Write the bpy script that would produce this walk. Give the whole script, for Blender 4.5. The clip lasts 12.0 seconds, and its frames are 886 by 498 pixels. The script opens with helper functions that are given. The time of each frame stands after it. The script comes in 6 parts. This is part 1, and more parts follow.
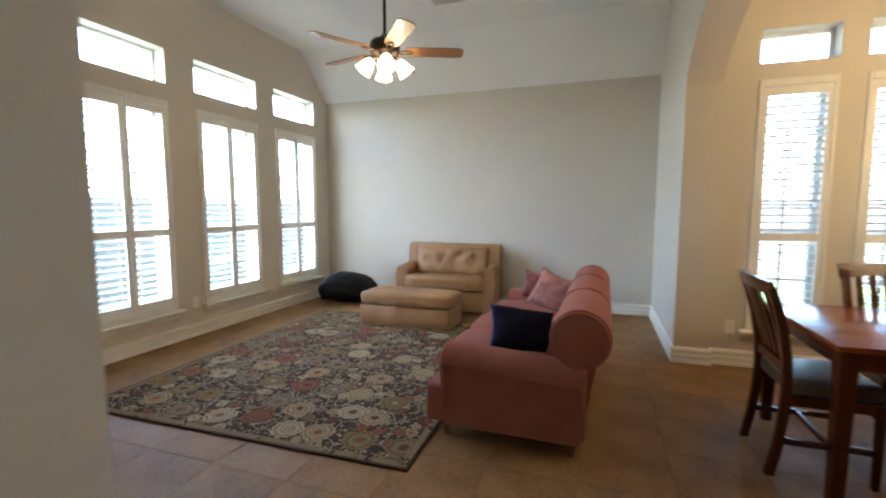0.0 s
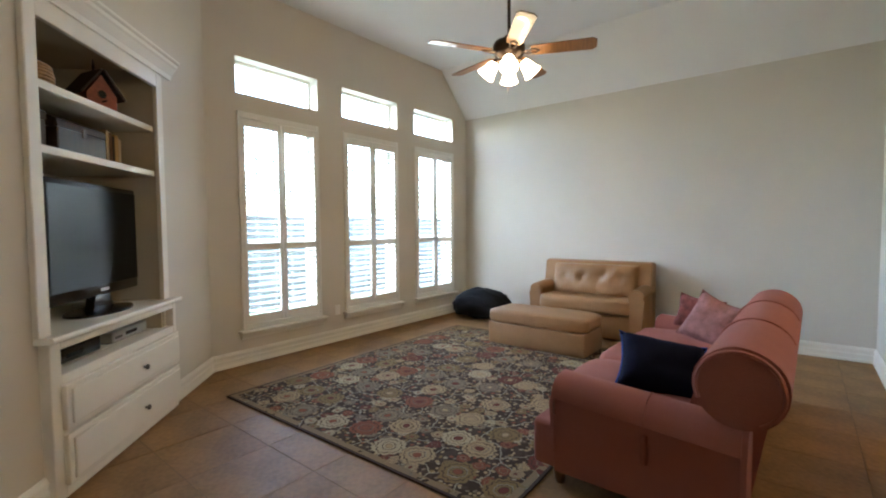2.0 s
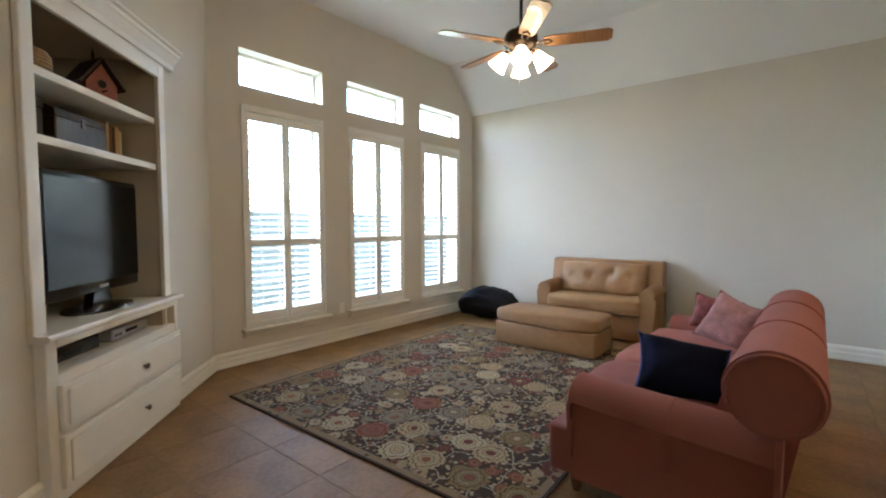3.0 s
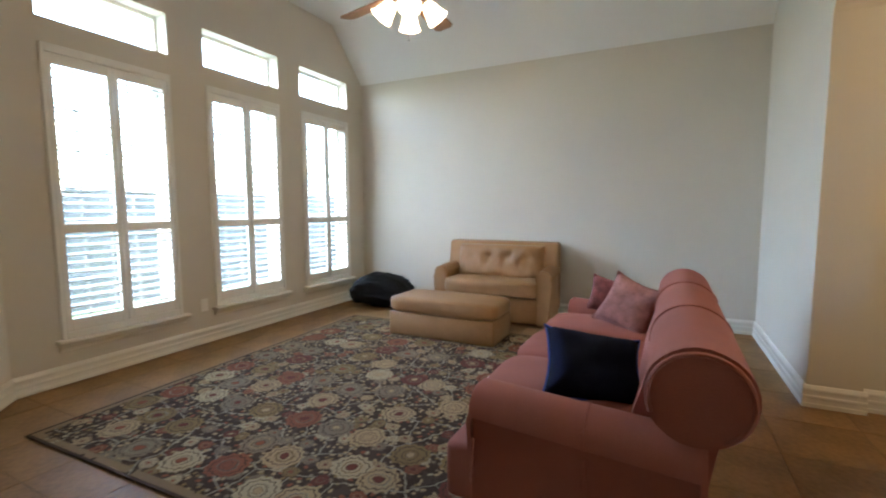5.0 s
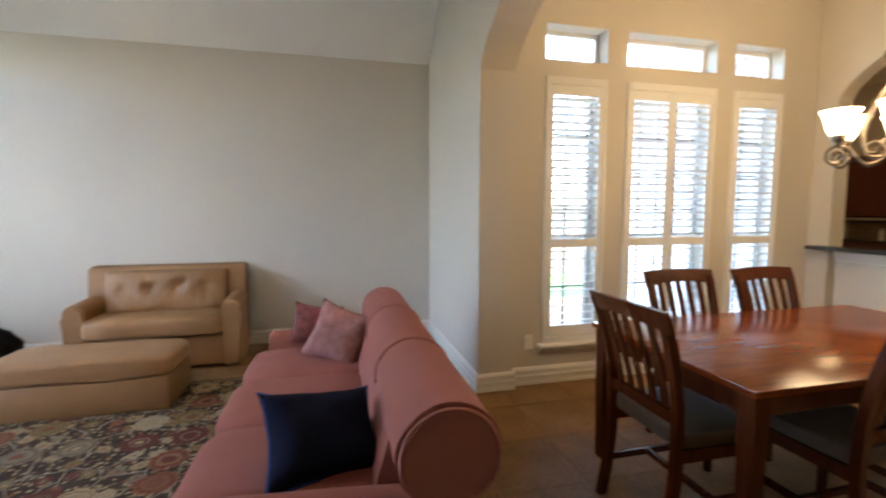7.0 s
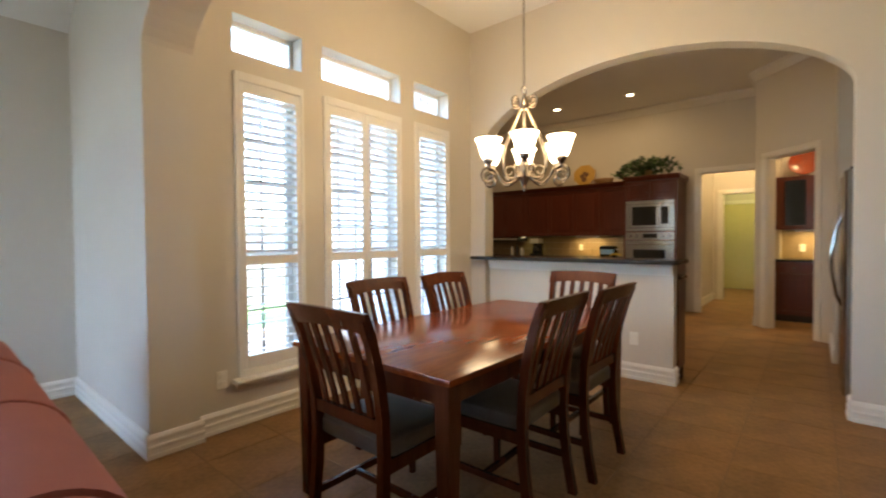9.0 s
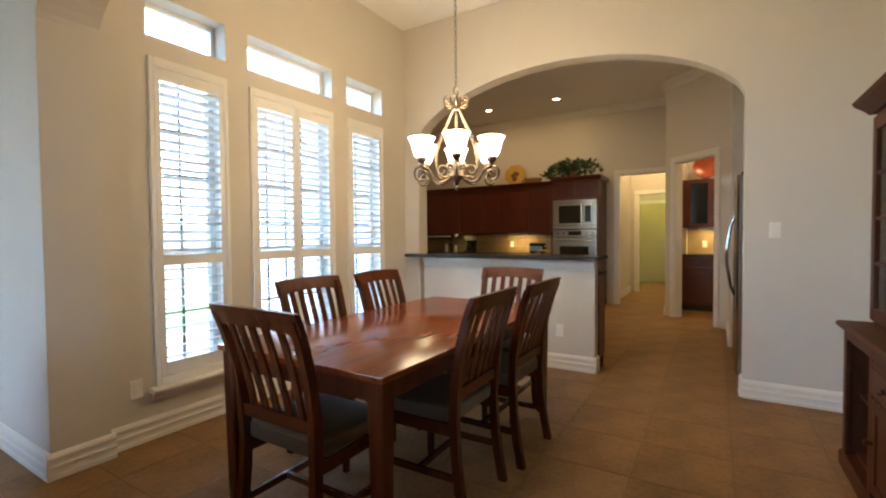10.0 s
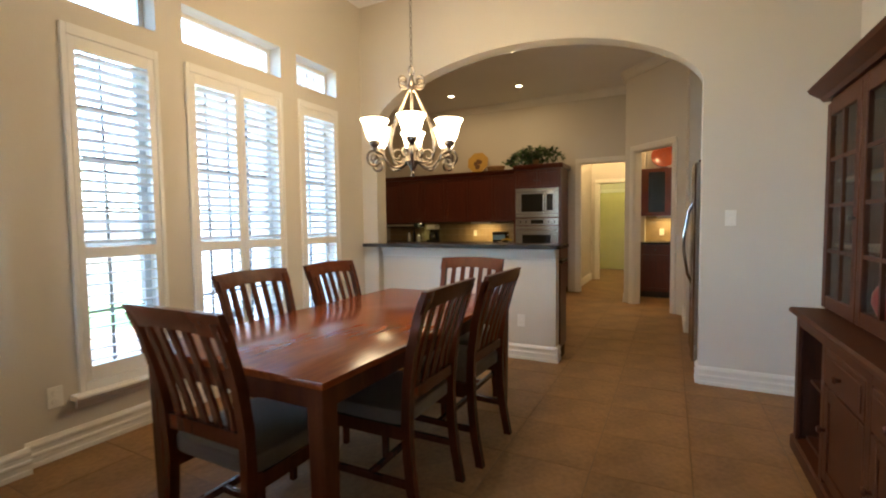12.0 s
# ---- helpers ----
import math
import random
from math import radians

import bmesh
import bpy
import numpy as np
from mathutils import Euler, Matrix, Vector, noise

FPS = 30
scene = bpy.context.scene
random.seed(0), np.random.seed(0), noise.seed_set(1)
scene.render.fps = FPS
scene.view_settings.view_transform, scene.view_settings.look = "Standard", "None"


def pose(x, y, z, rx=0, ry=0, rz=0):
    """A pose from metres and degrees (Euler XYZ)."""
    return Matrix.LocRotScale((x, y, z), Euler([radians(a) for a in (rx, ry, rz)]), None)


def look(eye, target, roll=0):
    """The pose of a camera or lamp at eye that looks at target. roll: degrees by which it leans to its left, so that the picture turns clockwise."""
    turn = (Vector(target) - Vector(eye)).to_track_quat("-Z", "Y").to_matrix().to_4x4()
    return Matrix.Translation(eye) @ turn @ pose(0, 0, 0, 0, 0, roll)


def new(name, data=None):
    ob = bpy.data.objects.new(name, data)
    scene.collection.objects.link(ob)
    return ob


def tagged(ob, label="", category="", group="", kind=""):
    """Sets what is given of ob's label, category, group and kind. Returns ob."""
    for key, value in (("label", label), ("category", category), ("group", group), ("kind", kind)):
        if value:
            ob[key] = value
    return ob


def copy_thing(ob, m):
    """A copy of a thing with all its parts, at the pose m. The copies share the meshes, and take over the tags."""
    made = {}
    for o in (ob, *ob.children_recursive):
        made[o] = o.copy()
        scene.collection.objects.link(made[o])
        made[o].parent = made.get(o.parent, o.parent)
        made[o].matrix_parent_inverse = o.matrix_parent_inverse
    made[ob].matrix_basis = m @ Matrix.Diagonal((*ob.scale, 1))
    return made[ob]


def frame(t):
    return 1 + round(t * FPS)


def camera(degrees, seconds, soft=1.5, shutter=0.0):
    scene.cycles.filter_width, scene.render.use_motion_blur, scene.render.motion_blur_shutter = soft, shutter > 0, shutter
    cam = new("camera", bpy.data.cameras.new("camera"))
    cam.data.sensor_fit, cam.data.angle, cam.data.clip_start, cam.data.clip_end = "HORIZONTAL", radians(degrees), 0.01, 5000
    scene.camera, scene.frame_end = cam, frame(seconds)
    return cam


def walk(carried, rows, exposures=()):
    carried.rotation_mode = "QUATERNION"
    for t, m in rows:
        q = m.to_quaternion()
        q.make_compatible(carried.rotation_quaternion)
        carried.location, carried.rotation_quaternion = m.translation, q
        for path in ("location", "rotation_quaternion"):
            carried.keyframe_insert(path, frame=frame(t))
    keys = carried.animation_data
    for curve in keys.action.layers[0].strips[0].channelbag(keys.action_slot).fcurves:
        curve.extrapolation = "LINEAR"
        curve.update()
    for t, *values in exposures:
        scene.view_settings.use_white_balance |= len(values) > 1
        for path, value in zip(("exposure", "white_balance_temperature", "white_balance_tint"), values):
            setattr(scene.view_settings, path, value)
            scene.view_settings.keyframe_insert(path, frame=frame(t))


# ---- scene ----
cam = camera(89.8, 12.0, soft=2.0, shutter=0.5)
PATH = [
    (0, (-0.580, -4.308, 1.359), (-1.235, -2.427, 1.175), 0.0),
    (0.5, (-0.550, -4.092, 1.278), (-1.417, -2.295, 1.145), -0.5),
    (1, (-0.488, -3.977, 1.297), (-1.543, -2.282, 1.175), -0.6),
    (1.5, (-0.475, -3.944, 1.308), (-1.656, -2.334, 1.198), -0.5),
    (2, (-0.477, -3.938, 1.296), (-1.733, -2.384, 1.198), -0.4),
    (2.5, (-0.502, -3.923, 1.295), (-1.785, -2.393, 1.192), -0.3),
    (4.5, (-0.794, -3.635, 1.223), (-1.803, -1.916, 1.068), 0.4),
    (5, (-0.771, -3.463, 1.259), (-1.652, -1.677, 1.075), -0.2),
    (5.5, (-0.762, -3.299, 1.239), (-1.458, -1.433, 1.065), -0.5),
    (6, (-0.864, -3.215, 1.299), (-1.200, -1.251, 1.119), -0.3),
    (6.5, (-1.011, -3.166, 1.329), (-0.878, -1.177, 1.163), 0.0),
    (7, (-0.965, -3.120, 1.375), (-0.485, -1.186, 1.204), 0.0),
    (7.5, (-0.750, -3.120, 1.391), (-0.021, -1.264, 1.239), -0.2),
    (9.5, (-0.776, -2.895, 1.230), (0.885, -1.782, 1.191), -0.5),
    (10, (-0.784, -2.954, 1.259), (0.918, -1.906, 1.200), -0.5),
    (10.5, (-0.820, -2.988, 1.258), (0.907, -1.982, 1.191), -0.6),
    (11, (-0.819, -2.980, 1.258), (0.926, -2.005, 1.182), -0.5),
    (11.5, (-0.807, -2.954, 1.256), (0.961, -2.024, 1.164), -0.7),
    (12, (-0.627, -2.930, 1.257), (1.149, -2.017, 1.147), -0.7),
]
walk(cam, [(t, look(eye, aim, roll)) for t, eye, aim, roll in PATH],
     exposures=[(0, 5.31, 5900, 4), (5.0, 5.25, 5900, 4), (6.0, 5.21, 5920, 4), (7.0, 5.15, 6120, 9), (7.5, 5.16, 6050, 9), (9.5, 5.22, 5700, 6), (12, 5.20, 5600, 5)])

# ---- world, sun and exposure ----
world = bpy.data.worlds.new("world")
scene.world = world
world.use_nodes = True
wn = world.node_tree
sky = wn.nodes.new("ShaderNodeTexSky")
sky.sky_type = 'NISHITA'
sky.sun_disc = False
sky.sun_elevation = radians(55)
sky.sun_rotation = radians(200)
sky.air_density = 1.0
sky.dust_density = 2.5
wn.links.new(sky.outputs[0], wn.nodes["Background"].inputs[0])
wn.nodes["Background"].inputs[1].default_value = 0.15
sun = new("sun", bpy.data.lights.new("sun", 'SUN'))
sun.data.energy = 1.3
sun.data.angle = radians(0.6)
sun.data.color = (1.0, 0.95, 0.86)
sun.matrix_world = look((0.0, -12.0, 17.5), (0, 0, 0))

# lamps: glow of the glass shades, and the bulbs in them
FAN = (-2.29, -0.86, 2.63)
CHAND = (1.86, -1.44, 1.605)
FAN_GLOW, CHAND_GLOW = 0.30, 0.55
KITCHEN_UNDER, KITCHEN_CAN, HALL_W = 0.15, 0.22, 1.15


def bulb(x, y, z, watts, radius=0.04, color=(1.0, 0.74, 0.46)):
    lamp = new("bulb", bpy.data.lights.new("bulb", 'POINT'))
    lamp.data.energy, lamp.data.shadow_soft_size, lamp.data.color = watts, radius, color
    lamp.location = (x, y, z)
    return lamp


bulb(FAN[0], FAN[1], FAN[2] - 0.22, 0.35, 0.06, (1.0, 0.72, 0.42))
bulb(CHAND[0], CHAND[1], CHAND[2] + 0.45, 1.36, 0.17, (1.0, 0.64, 0.30))


# ---- materials ----
def mat(name, color, rough=0.6, metal=0.0, var=0.08, scale=6.0, bump=0.0, bscale=60.0, coat=0.0, trans=0.0, emit=None, power=0.0, stretch=(1, 1, 1), color2=None, spec=0.5):
    """A surface with slow stains, a fine grain and a fine relief."""
    m = bpy.data.materials.new(name)
    m.use_nodes = True
    nt = m.node_tree
    b = nt.nodes["Principled BSDF"]
    b.inputs["Roughness"].default_value = rough
    b.inputs["Metallic"].default_value = metal
    b.inputs["Specular IOR Level"].default_value = spec
    b.inputs["Coat Weight"].default_value = coat
    b.inputs["Transmission Weight"].default_value = trans
    tc = nt.nodes.new("ShaderNodeTexCoord")
    mp = nt.nodes.new("ShaderNodeMapping")
    mp.inputs["Scale"].default_value = stretch
    nt.links.new(tc.outputs["Object"], mp.inputs[0])
    n1 = nt.nodes.new("ShaderNodeTexNoise")
    n1.inputs["Scale"].default_value = scale
    n1.inputs["Detail"].default_value = 6
    nt.links.new(mp.outputs[0], n1.inputs["Vector"])
    n2 = nt.nodes.new("ShaderNodeTexNoise")
    n2.inputs["Scale"].default_value = bscale
    n2.inputs["Detail"].default_value = 3
    nt.links.new(mp.outputs[0], n2.inputs["Vector"])
    add = nt.nodes.new("ShaderNodeMix")
    add.inputs[0].default_value = 0.35
    nt.links.new(n1.outputs["Fac"], add.inputs[2])
    nt.links.new(n2.outputs["Fac"], add.inputs[3])
    ramp = nt.nodes.new("ShaderNodeValToRGB")
    c2 = color2 or tuple(c * (1 + var) for c in color)
    c1 = tuple(c * (1 - var) for c in color)
    ramp.color_ramp.elements[0].position, ramp.color_ramp.elements[1].position = 0.32, 0.68
    ramp.color_ramp.elements[0].color = (*c1, 1)
    ramp.color_ramp.elements[1].color = (*c2, 1)
    nt.links.new(add.outputs[0], ramp.inputs[0])
    nt.links.new(ramp.outputs[0], b.inputs["Base Color"])
    rr = nt.nodes.new("ShaderNodeMapRange")
    rr.inputs[3].default_value, rr.inputs[4].default_value = rough * 0.88, min(1, rough * 1.12)
    nt.links.new(n1.outputs["Fac"], rr.inputs[0])
    nt.links.new(rr.outputs[0], b.inputs["Roughness"])
    if bump:
        bp = nt.nodes.new("ShaderNodeBump")
        bp.inputs["Strength"].default_value = min(1.0, bump)
        bp.inputs["Distance"].default_value = 0.004
        nt.links.new(n2.outputs["Fac"], bp.inputs["Height"])
        nt.links.new(bp.outputs[0], b.inputs["Normal"])
    if emit:
        b.inputs["Emission Color"].default_value = (*emit, 1)
        b.inputs["Emission Strength"].default_value = power
    return m


def wood(name, dark, light, rough=0.3, grain=(14, 14, 1.2), coat=0.3, spec=0.5):
    m = mat(name, light, rough, var=0.1, scale=3.0, bump=0.04, bscale=9, stretch=grain, coat=coat, spec=spec)
    r = [n for n in m.node_tree.nodes if n.type == 'VALTORGB'][0].color_ramp
    r.elements[0].color, r.elements[1].color = (*dark, 1), (*light, 1)
    return m


M_WALL = mat("wall_paint", (0.65, 0.605, 0.525), 0.75, var=0.025, scale=1.5, bump=0.25, bscale=140)
M_CEIL = mat("ceiling_paint", (0.85, 0.845, 0.82), 0.85, var=0.02, scale=2, bump=0.3, bscale=120)
M_TRIM = mat("trim_paint", (0.80, 0.77, 0.70), 0.4, var=0.02, scale=4)
M_SHUT = mat("shutter_paint", (0.82, 0.81, 0.77), 0.4, var=0.02, scale=5)
M_TILE = mat("floor_tile", (0.262, 0.145, 0.058), 0.55, var=0.36, scale=3.2, bump=0.12, bscale=35, spec=0.2)
M_GROUT = mat("grout", (0.19, 0.12, 0.06), 0.9, var=0.1, scale=20)
M_GRASS = mat("lawn", (0.055, 0.095, 0.022), 0.9, var=0.35, scale=3, bump=1, bscale=90)
M_FENCE = mat("fence_wood", (0.085, 0.08, 0.072), 0.8, var=0.2, scale=4, stretch=(6, 6, 0.6))
M_BRICK = mat("facade_brick", (0.40, 0.29, 0.25), 0.85, var=0.25, scale=8, bump=0.5)
M_MORTAR = mat("mortar", (0.60, 0.58, 0.55), 0.9)
M_ROOF = mat("roof_shingle", (0.34, 0.34, 0.35), 0.9, var=0.25, scale=12, bump=0.6)
M_GLASS = bpy.data.materials.new("window_glass")
M_GLASS.use_nodes = True
_b = M_GLASS.node_tree.nodes["Principled BSDF"]
_b.inputs["Base Color"].default_value = (0.97, 0.99, 0.98, 1)
_b.inputs["Transmission Weight"].default_value = 1
_b.inputs["Roughness"].default_value = 0.0
_b.inputs["IOR"].default_value = 1.1


# ---- mesh helpers ----
def mesh_of(bm, name, material, smooth=False, sharp=35):
    me = bpy.data.meshes.new(name)
    bmesh.ops.recalc_face_normals(bm, faces=bm.faces)
    bm.to_mesh(me)
    bm.free()
    for m in (material if isinstance(material, (list, tuple)) else [material]):
        me.materials.append(m)
    if smooth:
        for p in me.polygons:
            p.use_smooth = True
        me.set_sharp_from_angle(angle=radians(sharp))
    return me


def part(name, bm, material, parent=None, label="", at=None, smooth=False, sharp=35, kind=""):
    """Links a bmesh as one mesh object, under a thing or a part."""
    ob = new(name, mesh_of(bm, name, material, smooth, sharp))
    if at is not None:
        ob.matrix_basis = at
    if parent is not None:
        ob.parent = parent
    return tagged(ob, label, kind=kind)


def thing(name, label, category, at=None, group="", kind=""):
    ob = new(name)
    ob.empty_display_size = 0.1
    if at is not None:
        ob.matrix_basis = at
    return tagged(ob, label, category, group, kind)


def solid(name, bm, material, label, category, at=None, smooth=False, group="", kind="", sharp=35):
    ob = part(name, bm, material, None, "", at, smooth, sharp)
    return tagged(ob, label, category, group, kind)


def box(x0, x1, y0, y1, z0, z1, bevel=0.0, seg=1, bm=None):
    bm = bm or bmesh.new()
    vs = [bm.verts.new((x, y, z)) for z in (z0, z1) for y in (y0, y1) for x in (x0, x1)]
    fs = [bm.faces.new([vs[i] for i in f]) for f in ((0, 2, 3, 1), (4, 5, 7, 6), (0, 1, 5, 4), (2, 6, 7, 3), (0, 4, 6, 2), (1, 3, 7, 5))]
    if bevel:
        es = {e for f in fs for e in f.edges}
        bmesh.ops.bevel(bm, geom=list(es), offset=bevel, segments=seg, profile=0.5, affect='EDGES', clamp_overlap=True)
    return bm


def boxc(cx, cy, cz, sx, sy, sz, bevel=0.0, seg=1, bm=None):
    return box(cx - sx / 2, cx + sx / 2, cy - sy / 2, cy + sy / 2, cz - sz / 2, cz + sz / 2, bevel, seg, bm)


def prism(profile, length, axis="x", bm=None, start=0.0):
    """A closed profile of (a, b) drawn out along an axis: x takes (y, z), y takes (x, z), z takes (x, y)."""
    bm = bm or bmesh.new()

    def p(a, b, s):
        return {"x": (s, a, b), "y": (a, s, b), "z": (a, b, s)}[axis]
    r0 = [bm.verts.new(p(a, b, start)) for a, b in profile]
    r1 = [bm.verts.new(p(a, b, start + length)) for a, b in profile]
    n = len(profile)
    for i in range(n):
        bm.faces.new((r0[i], r0[(i + 1) % n], r1[(i + 1) % n], r1[i]))
    bm.faces.new(r0)
    bm.faces.new(r1)
    return bm


def lathe(profile, steps=24, bm=None, center=(0, 0, 0)):
    """A profile of (radius, z) turned round z."""
    bm = bm or bmesh.new()
    rings = []
    for r, z in profile:
        if r < 1e-5:
            rings.append([bm.verts.new((center[0], center[1], center[2] + z))])
        else:
            rings.append([bm.verts.new((center[0] + r * math.cos(2 * math.pi * i / steps), center[1] + r * math.sin(2 * math.pi * i / steps), center[2] + z)) for i in range(steps)])
    for a, b in zip(rings, rings[1:]):
        for i in range(steps):
            j = (i + 1) % steps
            if len(a) == 1 and len(b) == 1:
                break
            if len(a) == 1:
                bm.faces.new((a[0], b[i], b[j]))
            elif len(b) == 1:
                bm.faces.new((a[i], a[j], b[0]))
            else:
                bm.faces.new((a[i], a[j], b[j], b[i]))
    return bm


def tube(points, radius, steps=10, bm=None, taper=None):
    """A round bar along a line of points."""
    bm = bm or bmesh.new()
    pts = [Vector(p) for p in points]
    rings = []
    up = Vector((0.123, 0.456, 0.88)).normalized()
    for i, p in enumerate(pts):
        d = (pts[min(i + 1, len(pts) - 1)] - pts[max(i - 1, 0)]).normalized()
        s = d.cross(up)
        if s.length < 1e-3:
            s = d.cross(Vector((1, 0, 0)))
        s.normalize()
        u = s.cross(d)
        r = radius if taper is None else radius * taper[i]
        rings.append([bm.verts.new(p + s * (r * math.cos(2 * math.pi * k / steps)) + u * (r * math.sin(2 * math.pi * k / steps))) for k in range(steps)])
    for a, b in zip(rings, rings[1:]):
        for k in range(steps):
            bm.faces.new((a[k], a[(k + 1) % steps], b[(k + 1) % steps], b[k]))
    bm.faces.new(rings[0])
    bm.faces.new(rings[-1])
    return bm


def shift(bm, m):
    bmesh.ops.transform(bm, matrix=m, verts=bm.verts)
    return bm


def cushion(sx, sy, sz, puff=0.5, n=10, seed=0, wrinkle=0.006, bm=None, power=4.0):
    """A stuffed block: a rounded box whose faces swell, with soft creases. Centred on its base."""
    bm = bm or bmesh.new()
    tmp = bmesh.new()
    bmesh.ops.create_cube(tmp, size=2.0)
    bmesh.ops.subdivide_edges(tmp, edges=tmp.edges[:], cuts=n, use_grid_fill=True)
    for v in tmp.verts:
        x, y, z = v.co
        w = (abs(x) ** power + abs(y) ** power + abs(z) ** power) ** (1 / power)
        q = Vector((x, y, z)) / w
        mixv = v.co.lerp(q, 1.0)
        f = 1 + puff * 0.15 * (1 - x * x) * (1 - y * y)
        k = noise.noise(Vector((x * 3 + seed, y * 3, z * 3))) * wrinkle
        v.co = Vector((mixv.x * sx / 2, mixv.y * sy / 2, mixv.z * f * sz / 2)) + mixv * k
    off = min(v.co.z for v in tmp.verts)
    me = bpy.data.meshes.new("tmp")
    for v in tmp.verts:
        v.co.z -= off
    tmp.to_mesh(me)
    tmp.free()
    bm.from_mesh(me)
    bpy.data.meshes.remove(me)
    return bm


def wall_with_holes(us, zs, holes, w0, w1, axis):
    """A slab over us x zs with rectangular holes, thick from w0 to w1. axis 'x': runs along x, 'y': along y."""
    U = sorted({*us, *(h[0] for h in holes), *(h[1] for h in holes)})
    Z = sorted({*zs, *(h[2] for h in holes), *(h[3] for h in holes)})
    nu, nz = len(U) - 1, len(Z) - 1

    def full(i, j):
        if not (0 <= i < nu and 0 <= j < nz):
            return False
        u, z = (U[i] + U[i + 1]) / 2, (Z[j] + Z[j + 1]) / 2
        return not any(a < u < b and c < z < d for a, b, c, d in holes)
    bm = bmesh.new()
    cache = {}

    def v(u, w, z):
        k = (u, w, z)
        if k not in cache:
            cache[k] = bm.verts.new((u, w, z) if axis == "x" else (w, u, z))
        return cache[k]
    for i in range(nu):
        for j in range(nz):
            if not full(i, j):
                continue
            a, b, c, d = U[i], U[i + 1], Z[j], Z[j + 1]
            for w in (w0, w1):
                bm.faces.new((v(a, w, c), v(b, w, c), v(b, w, d), v(a, w, d)))
            if not full(i - 1, j):
                bm.faces.new((v(a, w0, c), v(a, w1, c), v(a, w1, d), v(a, w0, d)))
            if not full(i + 1, j):
                bm.faces.new((v(b, w0, c), v(b, w1, c), v(b, w1, d), v(b, w0, d)))
            if not full(i, j - 1):
                bm.faces.new((v(a, w0, c), v(b, w0, c), v(b, w1, c), v(a, w1, c)))
            if not full(i, j + 1):
                bm.faces.new((v(a, w0, d), v(b, w0, d), v(b, w1, d), v(a, w1, d)))
    return bm


def arch_wall(y0, y1, a0, a1, spring, rise, top, x0, x1, n=28):
    """A wall along y from y0 to y1, with an arched opening from a0 to a1 down to the floor."""
    bm = bmesh.new()
    outline = [(y0, 0.0), (a0, 0.0)]
    for i in range(n + 1):
        u = -1 + 2 * i / n
        u = math.sin(u * math.pi / 2)
        outline.append(((a0 + a1) / 2 + u * (a1 - a0) / 2, spring + rise * max(0.0, 1 - u * u) ** 0.62))
    outline += [(a1, 0.0), (y1, 0.0)]
    low = outline
    rows = []
    for x in (x0, x1):
        rows.append(([bm.verts.new((x, y, z)) for y, z in low], [bm.verts.new((x, y, top)) for y, z in low]))
    (l0, t0), (l1, t1) = rows
    for i in range(len(low) - 1):
        if abs(low[i][0] - low[i + 1][0]) > 1e-6:
            bm.faces.new((l0[i], l0[i + 1], t0[i + 1], t0[i]))
            bm.faces.new((l1[i], t1[i], t1[i + 1], l1[i + 1]))
            bm.faces.new((t0[i], t0[i + 1], t1[i + 1], t1[i]))
        bm.faces.new((l0[i], l1[i], l1[i + 1], l0[i + 1]))
    bm.faces.new((l0[0], t0[0], t1[0], l1[0]))
    bm.faces.new((l0[-1], l1[-1], t1[-1], t0[-1]))
    bmesh.ops.remove_doubles(bm, verts=bm.verts, dist=1e-6)
    return bm


# ---- the plan ----
XL, YB = -4.60, 1.745        # living room: window wall, back wall
XR = 0.085                    # return wall between living room and dining room
PIER = 0.36                  # far face of the piers and of the arch between the rooms
YD, XA = 0.06, 3.30         # dining room: window wall, arch wall
TOP = 3.56                   # flat ceilings
XK = 7.65                    # kitchen back wall
SOUTH = -4.02                # dining room's south wall
ARCH_S = -3.29              # south pier
HALL_Y = -4.0                # living room's short south wall
LIV_WIN = [(-1.88, -0.985), (-0.65, 0.232), (0.56, 1.41)]
DIN_WIN = [(0.63, 1.155), (1.335, 2.195), (2.38, 2.905)]
SILL, HEAD, TR0, TR1 = 0.325, 2.395, 2.565, 2.90


# ---- structure ----
def tag_s(ob, label, category):
    return tagged(ob, label, category, kind="structure")


FLOOR = tag_s(part("floor", box(-4.8, 12.5, -7.2, 3.2, -0.12, -0.0018), M_GROUT), "brown ceramic tile floor with dark grout joints", "floor")
tag_s(part("ground", box(-400, 400, -400, 400, -0.5, -0.3), M_GRASS), "mown green lawn round the house", "ground")

T = 0.2
liv_holes = []
for a, b in LIV_WIN:
    liv_holes += [(a + 0.03, b - 0.03, SILL + 0.04, HEAD - 0.03), (a, b, TR0, TR1)]
din_holes = []
for a, b in DIN_WIN:
    din_holes += [(a + 0.03, b - 0.03, SILL + 0.04, HEAD - 0.03), (a, b, TR0 - 0.04, TR1 - 0.115)]
tag_s(part("wall_west", wall_with_holes((-2.17, YB + T), (-0.1, TOP), liv_holes, XL - T, XL, "y"), M_WALL), "beige painted wall with three tall windows", "wall")
tag_s(part("wall_back", box(XL - T, 0.27, YB, YB + T, -0.1, TOP), M_WALL), "plain beige painted wall behind the loveseat", "wall")
tag_s(part("wall_return", box(XR, 0.27, 0.0, YB, -0.1, TOP), M_WALL), "narrow beige return wall beside the dining windows", "wall")
tag_s(part("wall_divider", arch_wall(ARCH_S - 2.4, 0.0, ARCH_S, -0.002, 2.39, 0.50, TOP, XR, PIER), M_WALL), "beige wall with wide arch to the dining room", "wall")
tag_s(part("wall_pier", box(0.27, PIER, 0.0, YD + T, -0.1, TOP), M_WALL), "beige pier beside the dining windows", "wall")
